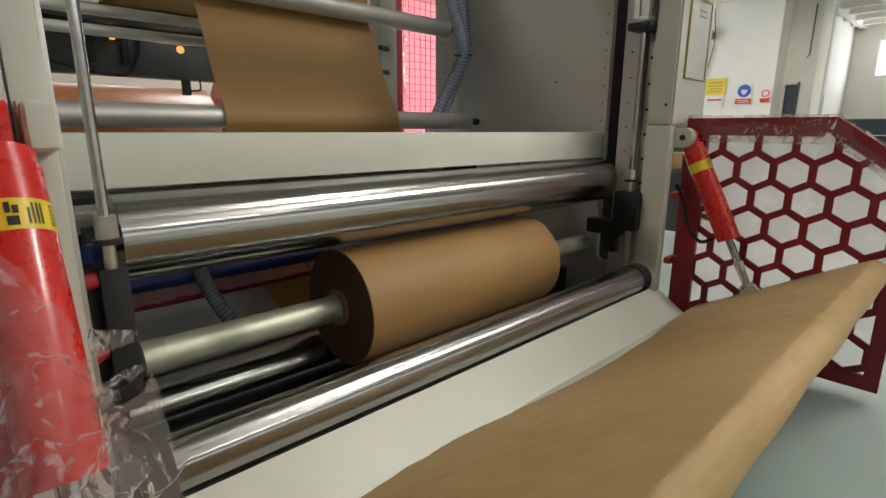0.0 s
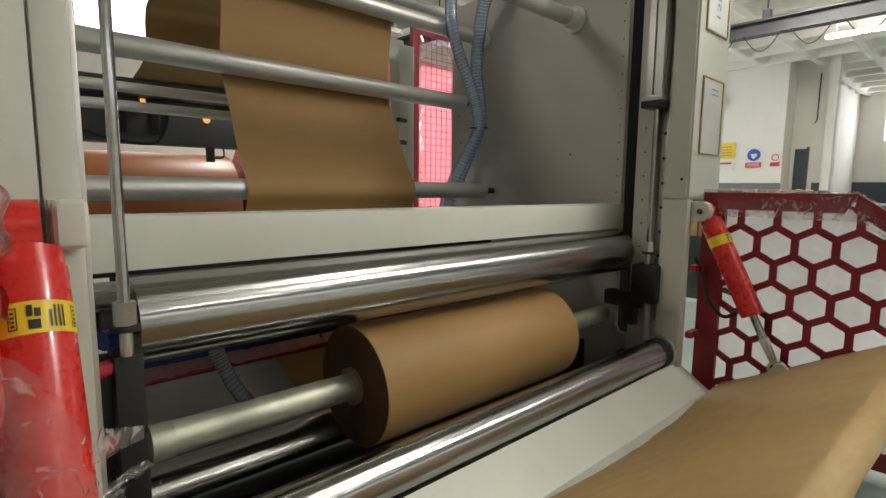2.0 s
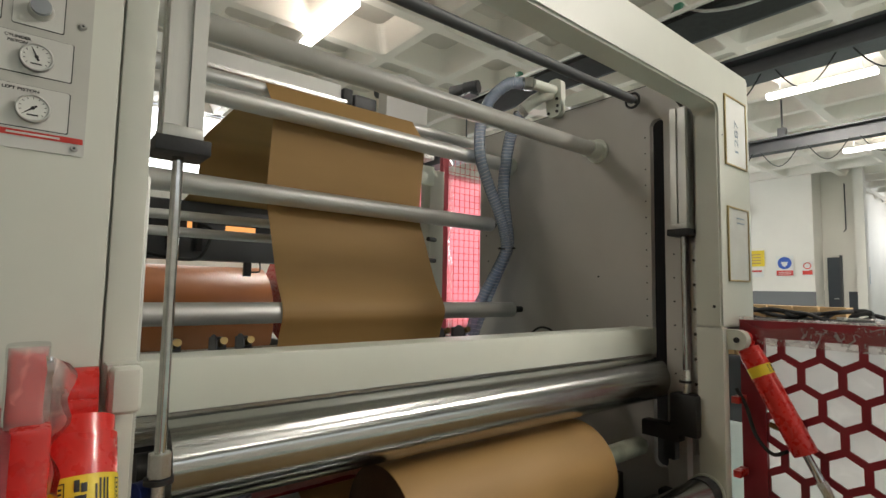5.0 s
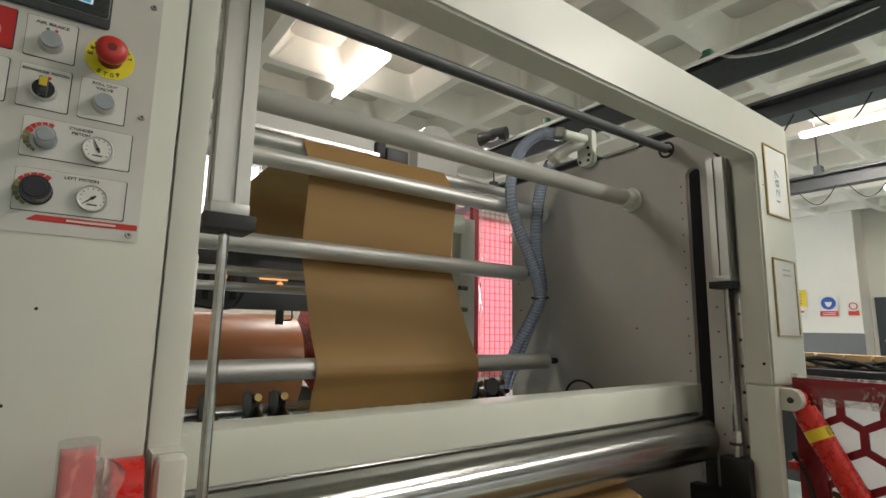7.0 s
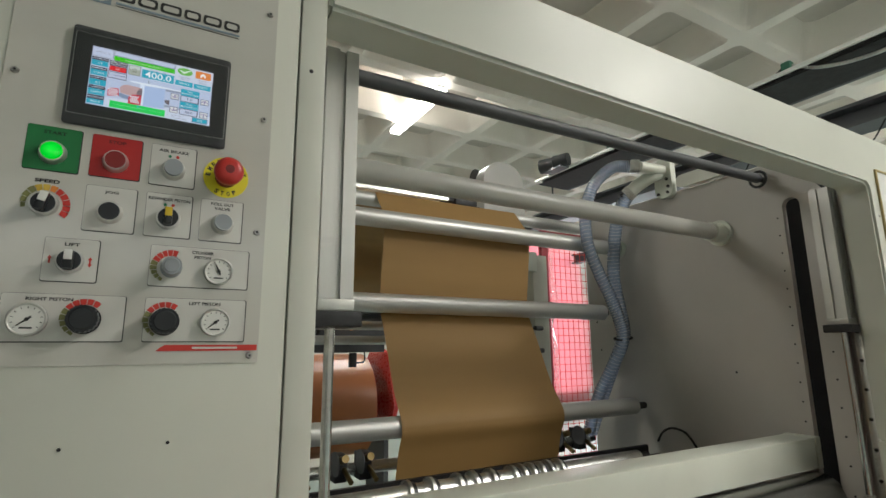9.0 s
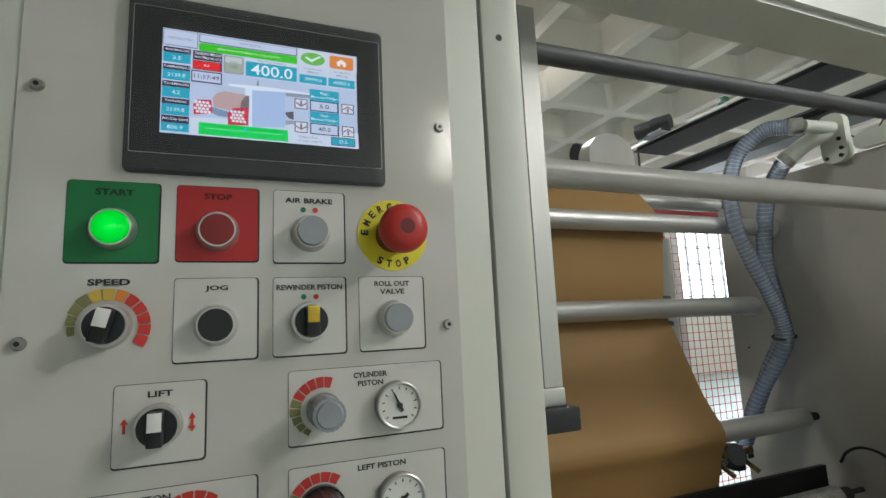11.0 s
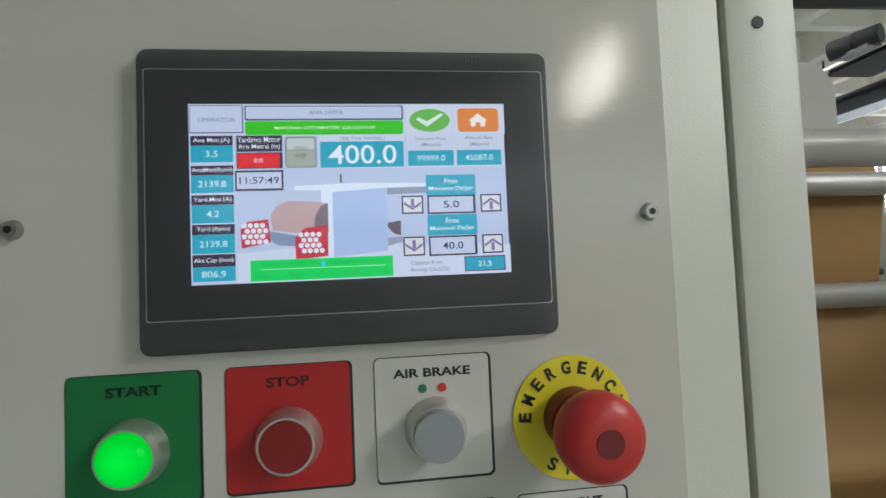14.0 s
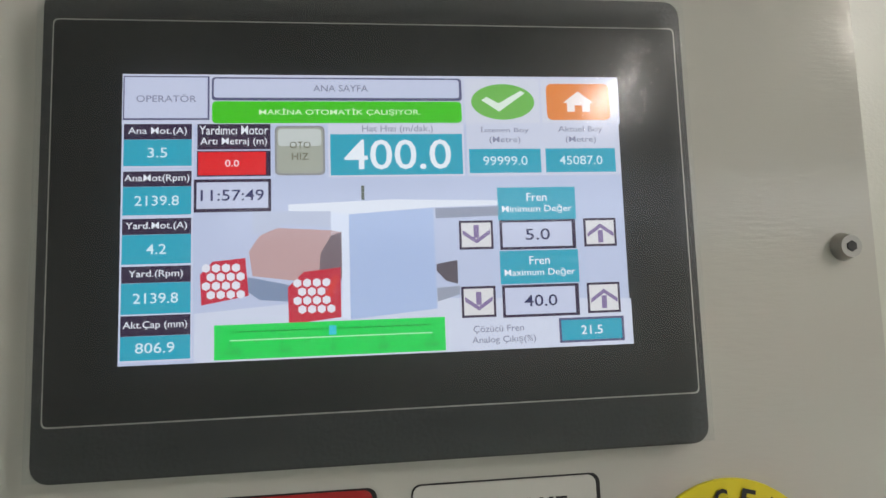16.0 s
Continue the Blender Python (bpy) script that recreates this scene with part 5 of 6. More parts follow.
part("post", bx(B(), 3.30, 2.98, 0, 3.36, 3.02, 2.12, 0.004), M["red_g"], fe)
part("top_bar", bx(B(), 2.416, 2.985, 2.07, 3.299, 3.015, 2.12, 0.004), M["red_g"], fe)
for k in range(17):
    xx = 2.44 + 0.052 * k
    part("mesh_wire", cy(B(), (xx, 3.0, 0.15), (xx, 3.0, 2.07), 0.0022, 6), M["red"], fe)
for k in range(36):
    zz = 0.2 + 0.052 * k
    part("mesh_wire", cy(B(), (2.416, 3.005, zz), (3.299, 3.005, zz), 0.0022, 6), M["red"], fe)
crumple("stretch_film", "ragged strip of clear film along the fence post", lambda u, v: (2.417 + (0.05 + 0.035 * math.sin(v * 23) * math.sin(v * 7)) * u, 2.975 + 0.01 * u, 0.3 + 1.76 * v), 12, 90, 0.004, "film", 5)

# stand-in for the pink beyond the fence, backlit through an added wall opening
crumple("backlit_red_sheet", "translucent red sheet added to glow pink behind the fence", lambda u, v: (6.8 + 2.68 * u, 9.45, 0.02 + 3.85 * v), 60, 60, 0.0008, "film_r", 5)

# gearing on top of the rear unit, cable tray and duct
g = thing("gear_cover", (1.87, 2.8, 0.0), "light grey rounded gear cover with dark motors", "gear cover")
part("cover", prism(B(), rrect(1.70, 1.95, 2.03, 2.485, 0.15, 7), "y", 2.76, 2.86), M["tube_g"], g)
part("motor", cy(B(), (1.75, 2.95, 2.42), (2.0, 2.95, 2.42), 0.06, 24), M["motor"], g, "dark electric motor")
part("motor_box", bx(B(), 1.45, 2.78, 2.02, 1.698, 2.90, 2.16, 0.02), M["motor"], g)
part("valve_block", bx(B(), 2.02, 2.86, 2.02, 2.10, 2.94, 2.17, 0.01), M["blue"], g, "blue valve block")
part("column", bx(B(), 1.80, 2.80, 0.0, 1.92, 2.90, 1.948, 0.006), M["cream2"], g)
part("bracket_arm", bx(B(), 2.01, 2.84, 1.98, 2.16, 2.95, 2.01), M["steel"], g)
dk = thing("cable_duct", (0.7, 2.42, 2.03), "white plastic cable duct above the rear rollers", "cable duct")
part("duct", bx(B(), 0.135, 2.42, 2.045, 1.20, 2.50, 2.135, 0.004), M["paper_w"], dk)
part("rail", bx(B(), 0.135, 2.395, 2.035, 1.22, 2.418, 2.052), M["steel"], dk)
part("end_clamp", bx(B(), 1.205, 2.40, 2.035, 1.26, 2.49, 2.12, 0.006), M["black"], dk)
part("sensor_head", bx(B(), 1.28, 2.42, 2.03, 1.42, 2.50, 2.11, 0.01), M["motor"], dk)
tr = thing("cable_tray", (3.6, 1.6, 3.0), "long ladder cable tray with black cables hung under the ceiling", "cable tray")
part("tray_side", bx(B(), 3.40, -3.0, 3.03, 3.425, 4.25, 3.052), M["tray_w"], tr, "thin white edge rail")
part("tray_side", bx(B(), 3.86, -3.0, 3.01, 3.89, 4.25, 3.07), M["dark"], tr)
part("tray_bed", bx(B(), 3.455, -3.0, 3.01, 3.859, 4.25, 3.018), M["blackrub"], tr)
for k in range(6):
    part("cable", sweep(B(), spline([(3.47 + 0.06 * k, 4.2, 3.04), (3.49 + 0.055 * k, 3.0, 3.045 + 0.008 * (k % 2)), (3.46 + 0.06 * k, 1.6, 3.04), (3.48 + 0.058 * k, 0.2, 3.045), (3.47 + 0.06 * k, -2.9, 3.04)], 6), 0.018, 8), M["blackrub"], tr)
for yy in (-2.6, 0.1):
    part("hanger", cy(B(), (3.412, yy, 3.05), (3.412, yy, 4.43), 0.004, 6), M["tray_w"], tr)
    part("hanger", cy(B(), (3.875, yy, 3.07), (3.875, yy, 4.43), 0.004, 6), M["tray_w"], tr)
for yy in (1.68, 3.2):
    part("cross_rung", bx(B(), 3.425, yy - 0.01, 3.03, 3.456, yy + 0.01, 3.05), M["dark"], tr)
    part("clip", bx(B(), 3.40, yy - 0.03, 3.053, 3.46, yy + 0.03, 3.11, 0.012), M["greenclip"], tr, "dark green cable clip")
    part("cable", sweep(B(), spline([(3.43, yy, 3.09), (3.47, yy + 0.10, 3.06), (3.52, yy + 0.2, 3.03)], 6), 0.018, 8), M["blackrub"], tr)
c = B()
sweep(c, spline([(3.43, 1.68, 3.09), (3.47, 1.50, 3.0), (3.52, 1.25, 2.97), (3.55, 0.9, 3.0), (3.58, 0.6, 3.05)], 8), 0.012, 8)
whole("hanging_cable", c, M["steel"], "pale cable drooping beside the cable tray", "cable", "drooping cables")
fm = thing("tray_motor", (2.9, 3.46, 2.8), "black round fan motors hung at the end of the cable tray", "motor")
part("motor", cy(B(), (3.28, 4.0, 3.10), (3.34, 3.86, 3.10), 0.075, 24), M["motor"], fm)
part("motor", cy(B(), (3.30, 3.82, 3.10), (3.36, 3.68, 3.10), 0.065, 24), M["motor"], fm)
part("bracket", bx(B(), 3.28, 3.72, 3.025, 3.40, 3.98, 3.045), M["dark"], fm)

# ---- control panel ----
cp = thing("control_panel", (-0.14, FY, 1.23), "brushed metal operator panel with buttons, knobs and gauges", "control panel")
PF = FY - 0.0016
part("panel_plate", prism(B(), rrect(-0.301, 1.236, 0.0185, 1.815, 0.003), "y", PF, FY - 0.0002), M["panel"], cp)
for sx_, sz_ in ((-0.29, 1.597), (0.007, 1.597), (0.007, 1.421), (-0.29, 1.421), (-0.29, 1.246), (0.007, 1.246), (0.007, 1.776), (-0.29, 1.776)):
    s = part("screw", cy(B(), (sx_, PF - 0.0035, sz_), (sx_, PF - 0.0001, sz_), 0.0036, 20, 0.0046), M["dkscrew"], cp, "button-head socket screw")
    part("socket", cy(B(), (sx_, PF - 0.0038, sz_), (sx_, PF - 0.0034, sz_), 0.0018, 6), M["black"], s)


def legend(x0, z0, x1, z1, m="legend", shadow=True):
    """An engraved legend field: dark outline, heavier right and below, and a flush plate."""
    o = part("legend_outline", prism(B(), rrect(x0 - 0.0004, z0 - 0.0013, x1 + 0.0013, z1 + 0.0004, 0.0028), "y", PF - 0.0003, PF - 0.00005), M["print"], cp)
    p = part("legend_plate", prism(B(), rrect(x0, z0, x1, z1, 0.0025), "y", PF - 0.0006, PF - 0.0003), M[m], o)
    return p


def ring_button(x, z, capm, label, proud=0.012, lit=False):
    b = part("push_button", cy(B(), (x, PF - 0.0075, z), (x, PF - 0.0006, z), 0.0136, 40, 0.0150), M["bezel"], cp, label)
    rim = cy(B(), (x, PF - 0.0105, z), (x, PF - 0.0075, z), 0.0125, 40, 0.0136)
    part("bezel_rim", rim, M["bezel"], b)
    cap = B()
    cy(cap, (x, PF - proud + (0.0022 if lit else 0.0), z), (x, PF - 0.0104, z), 0.0112, 40, 0.0116)
    if lit:
        for q in range(4):
            a0, a1 = radians(22.5 * q), radians(22.5 * (q + 1))
            cy(cap, (x, PF - proud + 0.0022 - 0.0036 * math.sin(a1), z), (x, PF - proud + 0.0022 - 0.0036 * math.sin(a0), z), max(0.0004, 0.0112 * math.cos(a1)), 40, 0.0112 * math.cos(a0), q == 3)
    part("cap", cap, M[capm], b, "lit green lens" if lit else "")
    return b


YT = PF - 0.0008
legend(-0.269, 1.474, -0.2135, 1.531, "green_p")
words("lettering", "START", -0.241, 1.5235, 0.0235, 0.0046, YT, M["dkgreen"], cp)
ring_button(-0.241, 1.497, "greenled", "green illuminated start button", 0.0135, True)
legend(-0.202, 1.475, -0.1465, 1.531, "red_p")
words("lettering", "STOP", -0.1745, 1.5235, 0.0195, 0.0046, YT, M["dkred"], cp)
ring_button(-0.1745, 1.497, "redbtn", "red stop button with metal bezel", 0.0112)
legend(-0.135, 1.474, -0.0805, 1.531)
words("lettering", "AIR BRAKE", -0.108, 1.5235, 0.037, 0.0042, YT, M["print"], cp)
ring_button(-0.107, 1.497, "greybtn", "grey air brake button", 0.016)
legend(-0.202, 1.403, -0.1465, 1.462)
words("lettering", "JOG", -0.1745, 1.4545, 0.0155, 0.0046, YT, M["print"], cp)
ring_button(-0.1745, 1.428, "blkbtn", "black jog button with metal bezel", 0.0112)
legend(-0.135, 1.403, -0.0805, 1.462)
words("lettering", "REWINDER PISTON", -0.1078, 1.4545, 0.050, 0.0042, YT, M["print"], cp)
legend(-0.069, 1.403, -0.0145, 1.462)
words("lettering", "ROLL OUT", -0.0415, 1.4565, 0.030, 0.0042, YT, M["print"], cp)
words("lettering", "VALVE", -0.0415, 1.4500, 0.021, 0.0042, YT, M["print"], cp)
ring_button(-0.040, 1.428, "greybtn", "grey roll out valve button", 0.016)
for xx, z0 in ((-0.108, 1.516), (-0.108, 1.447)):
    for s, m in ((-0.0047, "dot_g"), (0.0047, "scale_r")):
        part("dot_mark", cy(B(), (xx + s, YT - 0.0002, z0), (xx + s, YT + 0.0001, z0), 0.0021, 16), M[m], cp)


def selector(x, z, barm, label, ang=0.0):
    b = part("selector_switch", cy(B(), (x, PF - 0.0085, z), (x, PF - 0.0006, z), 0.0140, 40, 0.0152), M["bezel"], cp, label)
    part("knob_disc", cy(B(), (x, PF - 0.0115, z), (x, PF - 0.0085, z), 0.0122, 36), M["blkbtn"], b)
    k = bx(B(), x - 0.0048, PF - 0.023, z - 0.0112, x + 0.0048, PF - 0.0116, z + 0.0112, 0.0015)
    bmesh.ops.rotate(k, verts=k.verts, cent=(x, 0, z), matrix=Matrix.Rotation(radians(ang), 3, "Y"))
    part("knob_grip", k, M["blkbtn"], b)
    t = bx(B(), x - 0.0042, PF - 0.0242, z - 0.001, x + 0.0042, PF - 0.0231, z + 0.0110, 0.0004)
    bmesh.ops.rotate(t, verts=t.verts, cent=(x, 0, z), matrix=Matrix.Rotation(radians(ang), 3, "Y"))
    part("knob_bar", t, M[barm], b)
    return b


selector(-0.108, 1.428, "knob_y", "black selector switch with a yellow bar")
words("lettering", "SPEED", -0.242, 1.4600, 0.025, 0.0046, YT, M["print"], cp)
selector(-0.242, 1.4305, "knob_w", "black speed knob with a white bar", 14)
legend(-0.236, 1.337, -0.1805, 1.390)
words("lettering", "LIFT", -0.2085, 1.3830, 0.0155, 0.0042, YT, M["print"], cp)
selector(-0.209, 1.362, "knob_w", "black lift switch with a white bar")
for s in (-1, 1):
    xx = -0.209 + s * 0.0205
    for up in (-1, 1):
        if (s < 0) == (up > 0) or s > 0:
            part("arrow_mark", prism(B(), [(xx - 0.0024, 1.362 + up * 0.0025), (xx + 0.0024, 1.362 + up * 0.0025), (xx, 1.362 + up * 0.0065)], "y", YT - 0.0002, YT + 0.0001), M["scale_r"], cp)
    part("arrow_mark", bx(B(), xx - 0.0009, YT - 0.0002, 1.3585, xx + 0.0009, YT + 0.0001, 1.3655), M["scale_r"], cp)


def fan(x, z, r0, r1, a0, a1, n, cols):
    """Printed scale segments round a knob; angles clockwise from straight up."""
    for k in range(n):
        b0, b1 = a0 + (a1 - a0) * (k + 0.06) / n, a0 + (a1 - a0) * (k + 0.94) / n
        grow = (r1 - r0) * (0.55 + 0.45 * min(1, k / 3)) if cols != "knob" else r1 - r0
        pts = [(x + (r0 + grow) * math.sin(radians(b0 + (b1 - b0) * q / 3)), z + (r0 + grow) * math.cos(radians(b0 + (b1 - b0) * q / 3))) for q in range(4)]
        pts += [(x + r0 * math.sin(radians(b1 - (b1 - b0) * q / 3)), z + r0 * math.cos(radians(b1 - (b1 - b0) * q / 3))) for q in range(4)]
        c = k / (n - 1)
        if cols == "a":
            c = 0.2 if c < 0.5 else 0.9
        m = "scale_g" if c < 0.3 else "scale_y" if c < 0.48 else "scale_o" if c < 0.62 else "scale_r"
        part("scale_segment", prism(B(), pts, "y", YT - 0.0002, YT + 0.0001), M[m], cp)


fan(-0.242, 1.4295, 0.0185, 0.0262, -105, 125, 12, "speed")


def gauge(x, z, r, ang):
    g = part("pressure_gauge", cy(B(), (x, PF - 0.008, z), (x, PF - 0.0006, z), r - 0.0008, 40, r), M["dkscrew"], cp, "round pressure gauge with a white dial")
    rim = [(x + r * 0.93 * math.cos(k * math.pi / 20), PF - 0.0088, z + r * 0.93 * math.sin(k * math.pi / 20)) for k in range(41)]
    part("rim", sweep(B(), rim, r * 0.075, 8), M["bezel"], g, "polished metal rim")
    part("dial_face", cy(B(), (x, PF - 0.0084, z), (x, PF - 0.0080, z), r * 0.86, 40), M["dial"], g)
    for k in range(11):
        a = radians(-130 + 26 * k)
        p = Vector((x + math.sin(a) * r * 0.72, 0, z + math.cos(a) * r * 0.72))
        t = bx(B(), p.x - 0.0004, PF - 0.0088, p.z - 0.0011, p.x + 0.0004, PF - 0.0085, p.z + 0.0011)
        bmesh.ops.rotate(t, verts=t.verts, cent=p, matrix=Matrix.Rotation(a, 3, "Y"))
        part("tick", t, M["print"], g)
    n = prism(B(), [(x - 0.0013, z - r * 0.28), (x + 0.0013, z - r * 0.28), (x + 0.0005, z + r * 0.62), (x - 0.0005, z + r * 0.62)], "y", PF - 0.0098, PF - 0.0092)
    bmesh.ops.rotate(n, verts=n.verts, cent=(x, 0, z), matrix=Matrix.Rotation(radians(ang), 3, "Y"))
    part("needle", n, M["print"], g)
    part("hub", cy(B(), (x, PF - 0.0102, z), (x, PF - 0.0086, z), 0.0022, 16), M["print"], g)
    part("text_bar", bx(B(), x - 0.006, PF - 0.0087, z - r * 0.55, x + 0.006, PF - 0.0085, z - r * 0.45), M["print"], g)
    return g


def regulator(x, z, m, r=0.0165, label="round black pressure regulator knob"):
    b = part("regulator_knob", cy(B(), (x, PF - 0.006, z), (x, PF - 0.0006, z), r + 0.001, 36), M["blkbtn" if m == "blkbtn" else m], cp, label)
    bm = B()
    n = 40
    for y0, y1, q in ((PF - 0.030, PF - 0.0061, 1.0),):
        pts = [(x + (r if k % 2 else r * 0.95) * math.cos(k * 2 * math.pi / n), z + (r if k % 2 else r * 0.95) * math.sin(k * 2 * math.pi / n)) for k in range(n)]
        prism(bm, pts, "y", y0, y1)
    part("grip", bm, M[m], b)
    part("cap_disc", cy(B(), (x, PF - 0.0315, z), (x, PF - 0.0301, z), r * 0.72, 28, r * 0.8), M[m], b)
    return b


legend(-0.124, 1.337, -0.002, 1.391)
words("lettering", "CYLINDER", -0.0615, 1.3845, 0.0275, 0.0042, YT, M["print"], cp)
words("lettering", "PISTON", -0.0615, 1.3780, 0.0205, 0.0042, YT, M["print"], cp)
gauge(-0.0405, 1.3595, 0.0185, -25)
regulator(-0.0985, 1.361, "greybtn", 0.012, "round grey pressure regulator knob")
fan(-0.099, 1.361, 0.0165, 0.0245, -150, 20, 10, "a")
legend(-0.124, 1.265, -0.002, 1.321)
words("lettering", "LEFT PISTON", -0.0540, 1.3150, 0.0385, 0.0042, YT, M["print"], cp)
gauge(-0.0400, 1.290, 0.0185, -130)
regulator(-0.1005, 1.290, "blkbtn")
fan(-0.1005, 1.2905, 0.0185, 0.0255, -150, 35, 10, "a")
legend(-0.269, 1.265, -0.146, 1.321)
words("lettering", "RIGHT PISTON", -0.2235, 1.3150, 0.0460, 0.0042, YT, M["print"], cp)
gauge(-0.2415, 1.290, 0.0195, -130)
regulator(-0.187, 1.291, "blkbtn")
fan(-0.187, 1.2910, 0.0185, 0.0255, -150, 40, 10, "a")
part("red_stripe", prism(B(), [(-0.107, 1.2525), (0.0165, 1.2525), (0.0165, 1.2605), (-0.098, 1.2605), (-0.107, 1.2535)], "y", YT - 0.0001, YT + 0.0003), M["scale_r"], cp)
part("text_bar", bx(B(), -0.0655, YT - 0.0003, 1.2552, -0.0095, YT - 0.0001, 1.2578), M["legend"], cp)

# maker's mark: plain shapes
part("logo_tile", prism(B(), rrect(-0.2255, 1.7185, -0.2015, 1.7425, 0.002), "y", YT, YT + 0.0004), M["logo"], cp)
part("logo_cube", prism(B(), [(-0.2135, 1.7405), (-0.2045, 1.7355), (-0.2045, 1.7255), (-0.2135, 1.7205), (-0.2225, 1.7255), (-0.2225, 1.7355)], "y", YT - 0.0003, YT - 0.00005), M["legend"], cp)
lx = -0.196
for w_ in (0.022, 0.024, 0.027, 0.022, 0.025, 0.022):
    part("logo_bar", prism(B(), rrect(lx, 1.7292, lx + w_, 1.7445, 0.004), "y", YT, YT + 0.0004), M["print"], cp)
    part("logo_bar", prism(B(), rrect(lx + 0.0035, 1.7327, lx + w_ - 0.0035, 1.7410, 0.003), "y", YT - 0.0003, YT - 0.00005), M["panel"], cp)
    lx += w_ + 0.0035
part("logo_underline", bx(B(), -0.196, YT, 1.7225, -0.036, YT + 0.0004, 1.7258), M["logo"], cp)
part("logo_underline", bx(B(), -0.196, YT, 1.7195, -0.036, YT + 0.0004, 1.7203), M["print"], cp)

# emergency stop
EX, EZ = -0.0395, 1.4972
es = part("emergency_disc", cy(B(), (EX, PF - 0.0012, EZ), (EX, PF - 0.0002, EZ), 0.0300, 56), M["est_y"], cp, "yellow emergency stop disc")


def arc_text(s, r, a_mid, step, size, flip):
    n = len(s)
    for i, ch in enumerate(s):
        a = a_mid + (i - (n - 1) / 2) * step * (-1 if flip else 1)
        ar = radians(a)
        words("letter", ch, EX + r * math.sin(ar), EZ + r * math.cos(ar), size * 0.72 if ch != "I" else size * 0.2, size, PF - 0.0016, M["print"], es, -ar + (math.pi if flip else 0))


arc_text("EMERGENCY", 0.0243, -6, 20.0, 0.0062, False)
arc_text("STOP", 0.0243, 180, 19.0, 0.0062, True)
e2 = part("mushroom_base", cy(B(), (EX, PF - 0.0131, EZ), (EX, PF - 0.0013, EZ), 0.0150, 36), M["estop_d"], cp)
mb = B()
prf = [(0.0130, 0.013), (0.0140, 0.017), (0.0165, 0.0215), (0.0188, 0.0255), (0.0194, 0.031), (0.0188, 0.036), (0.0165, 0.0395), (0.0115, 0.0418), (0.0065, 0.0424)]
rings = [[mb.verts.new((EX + q * math.cos(k * math.pi / 24), PF - d, EZ + q * math.sin(k * math.pi / 24))) for k in range(48)] for q, d in prf]
for a, b in zip(rings, rings[1:]):
    for k in range(48):
        mb.faces.new((a[k], a[(k + 1) % 48], b[(k + 1) % 48], b[k]))
mb.faces.new(rings[-1])
bmesh.ops.recalc_face_normals(mb, faces=mb.faces[:])
ms = part("mushroom_head", mb, M["estop"], cp, "red mushroom push head")
part("head_mark", cy(B(), (EX, PF - 0.0428, EZ), (EX, PF - 0.0423, EZ), 0.0060, 24), M["estop_d"], ms)

# ---- touch screen terminal ----
hm = thing("touch_terminal", (-0.143, FY, 1.539), "black operator touch terminal showing its machine page", "touch screen")
HY = 0.8815
hb = prism(B(), rrect(-0.2375, 1.5385, -0.0447, 1.6782, 0.005), "y", HY, PF - 0.0002)
bmesh.ops.bevel(hb, geom=[e for e in hb.edges if e.calc_face_angle(0) > 1.0], offset=0.0018, segments=2, affect="EDGES")
part("housing", hb, M["anthr"], hm, "anthracite plastic housing")
part("inlay_line", prism(B(), rrect(-0.2342, 1.5535, -0.0475, 1.6686, 0.0015), "y", HY - 0.0003, HY - 0.00005), M["legend"], hm, "fine silver line")
part("glass", prism(B(), rrect(-0.2337, 1.5540, -0.0480, 1.6681, 0.0015), "y", HY - 0.0006, HY - 0.0003), M["glass_blk"], hm, "glossy black glass")
cover = B()
gx = [[cover.verts.new((-0.2362 + 0.1902 * i / 30, HY - 0.0038 + 0.0004 * noise.noise((i * 0.5, j * 0.6, 3.3)), 1.5405 + 0.1362 * j / 22)) for j in range(23)] for i in range(31)]
for ga, gb in zip(gx, gx[1:]):
    for j in range(22):
        cover.faces.new((ga[j], gb[j], gb[j + 1], ga[j + 1]))
part("protective_film", cover, M["film_s"], hm, "clear protective film with faint creases")
SX0, SZ0 = -0.2146, 1.6519
SG = 0.86
_cols = {}


def px(col):
    if col not in _cols:
        m = glow("screen_colour", col, SG)
        m.node_tree.nodes["Principled BSDF"].inputs["Roughness"].default_value = 0.12
        m.node_tree.nodes["Principled BSDF"].inputs["Base Color"].default_value = (0.01, 0.01, 0.01, 1)
        _cols[col] = m
    return _cols[col]


SY = HY - 0.0008
scr = part("display", bx(B(), SX0, SY - 0.0001, SZ0 - 0.0826, SX0 + 0.1465, SY + 0.0001, SZ0), px((0.56, 0.62, 0.80)), hm, "lit display page")


def tile(a, b, c, d, col, lay=1, r=0.0):
    y = SY - 0.00012 * (lay + 1)
    pts = rrect(SX0 + a / 1e3, SZ0 - d / 1e3, SX0 + c / 1e3, SZ0 - b / 1e3, r / 1e3, 3) if r else [(SX0 + a / 1e3, SZ0 - d / 1e3), (SX0 + c / 1e3, SZ0 - d / 1e3), (SX0 + c / 1e3, SZ0 - b / 1e3), (SX0 + a / 1e3, SZ0 - b / 1e3)]
    bm = B()
    bm.faces.new([bm.verts.new((p[0], y, p[1])) for p in pts])
    return part("display_tile", bm, px(col), scr)


def shape(pts, col, lay=1):
    y = SY - 0.00012 * (lay + 1)
    bm = B()
    bm.faces.new([bm.verts.new((SX0 + a / 1e3, y, SZ0 - b / 1e3)) for a, b in pts])
    return part("display_shape", bm, px(col), scr)


def say(t, cx, cz, w, h, col, lay=4):
    words("display_text", t, SX0 + cx / 1e3, SZ0 - cz / 1e3, w / 1e3, h / 1e3, SY - 0.00012 * (lay + 1), px(col), scr, 0.0, 0.006)


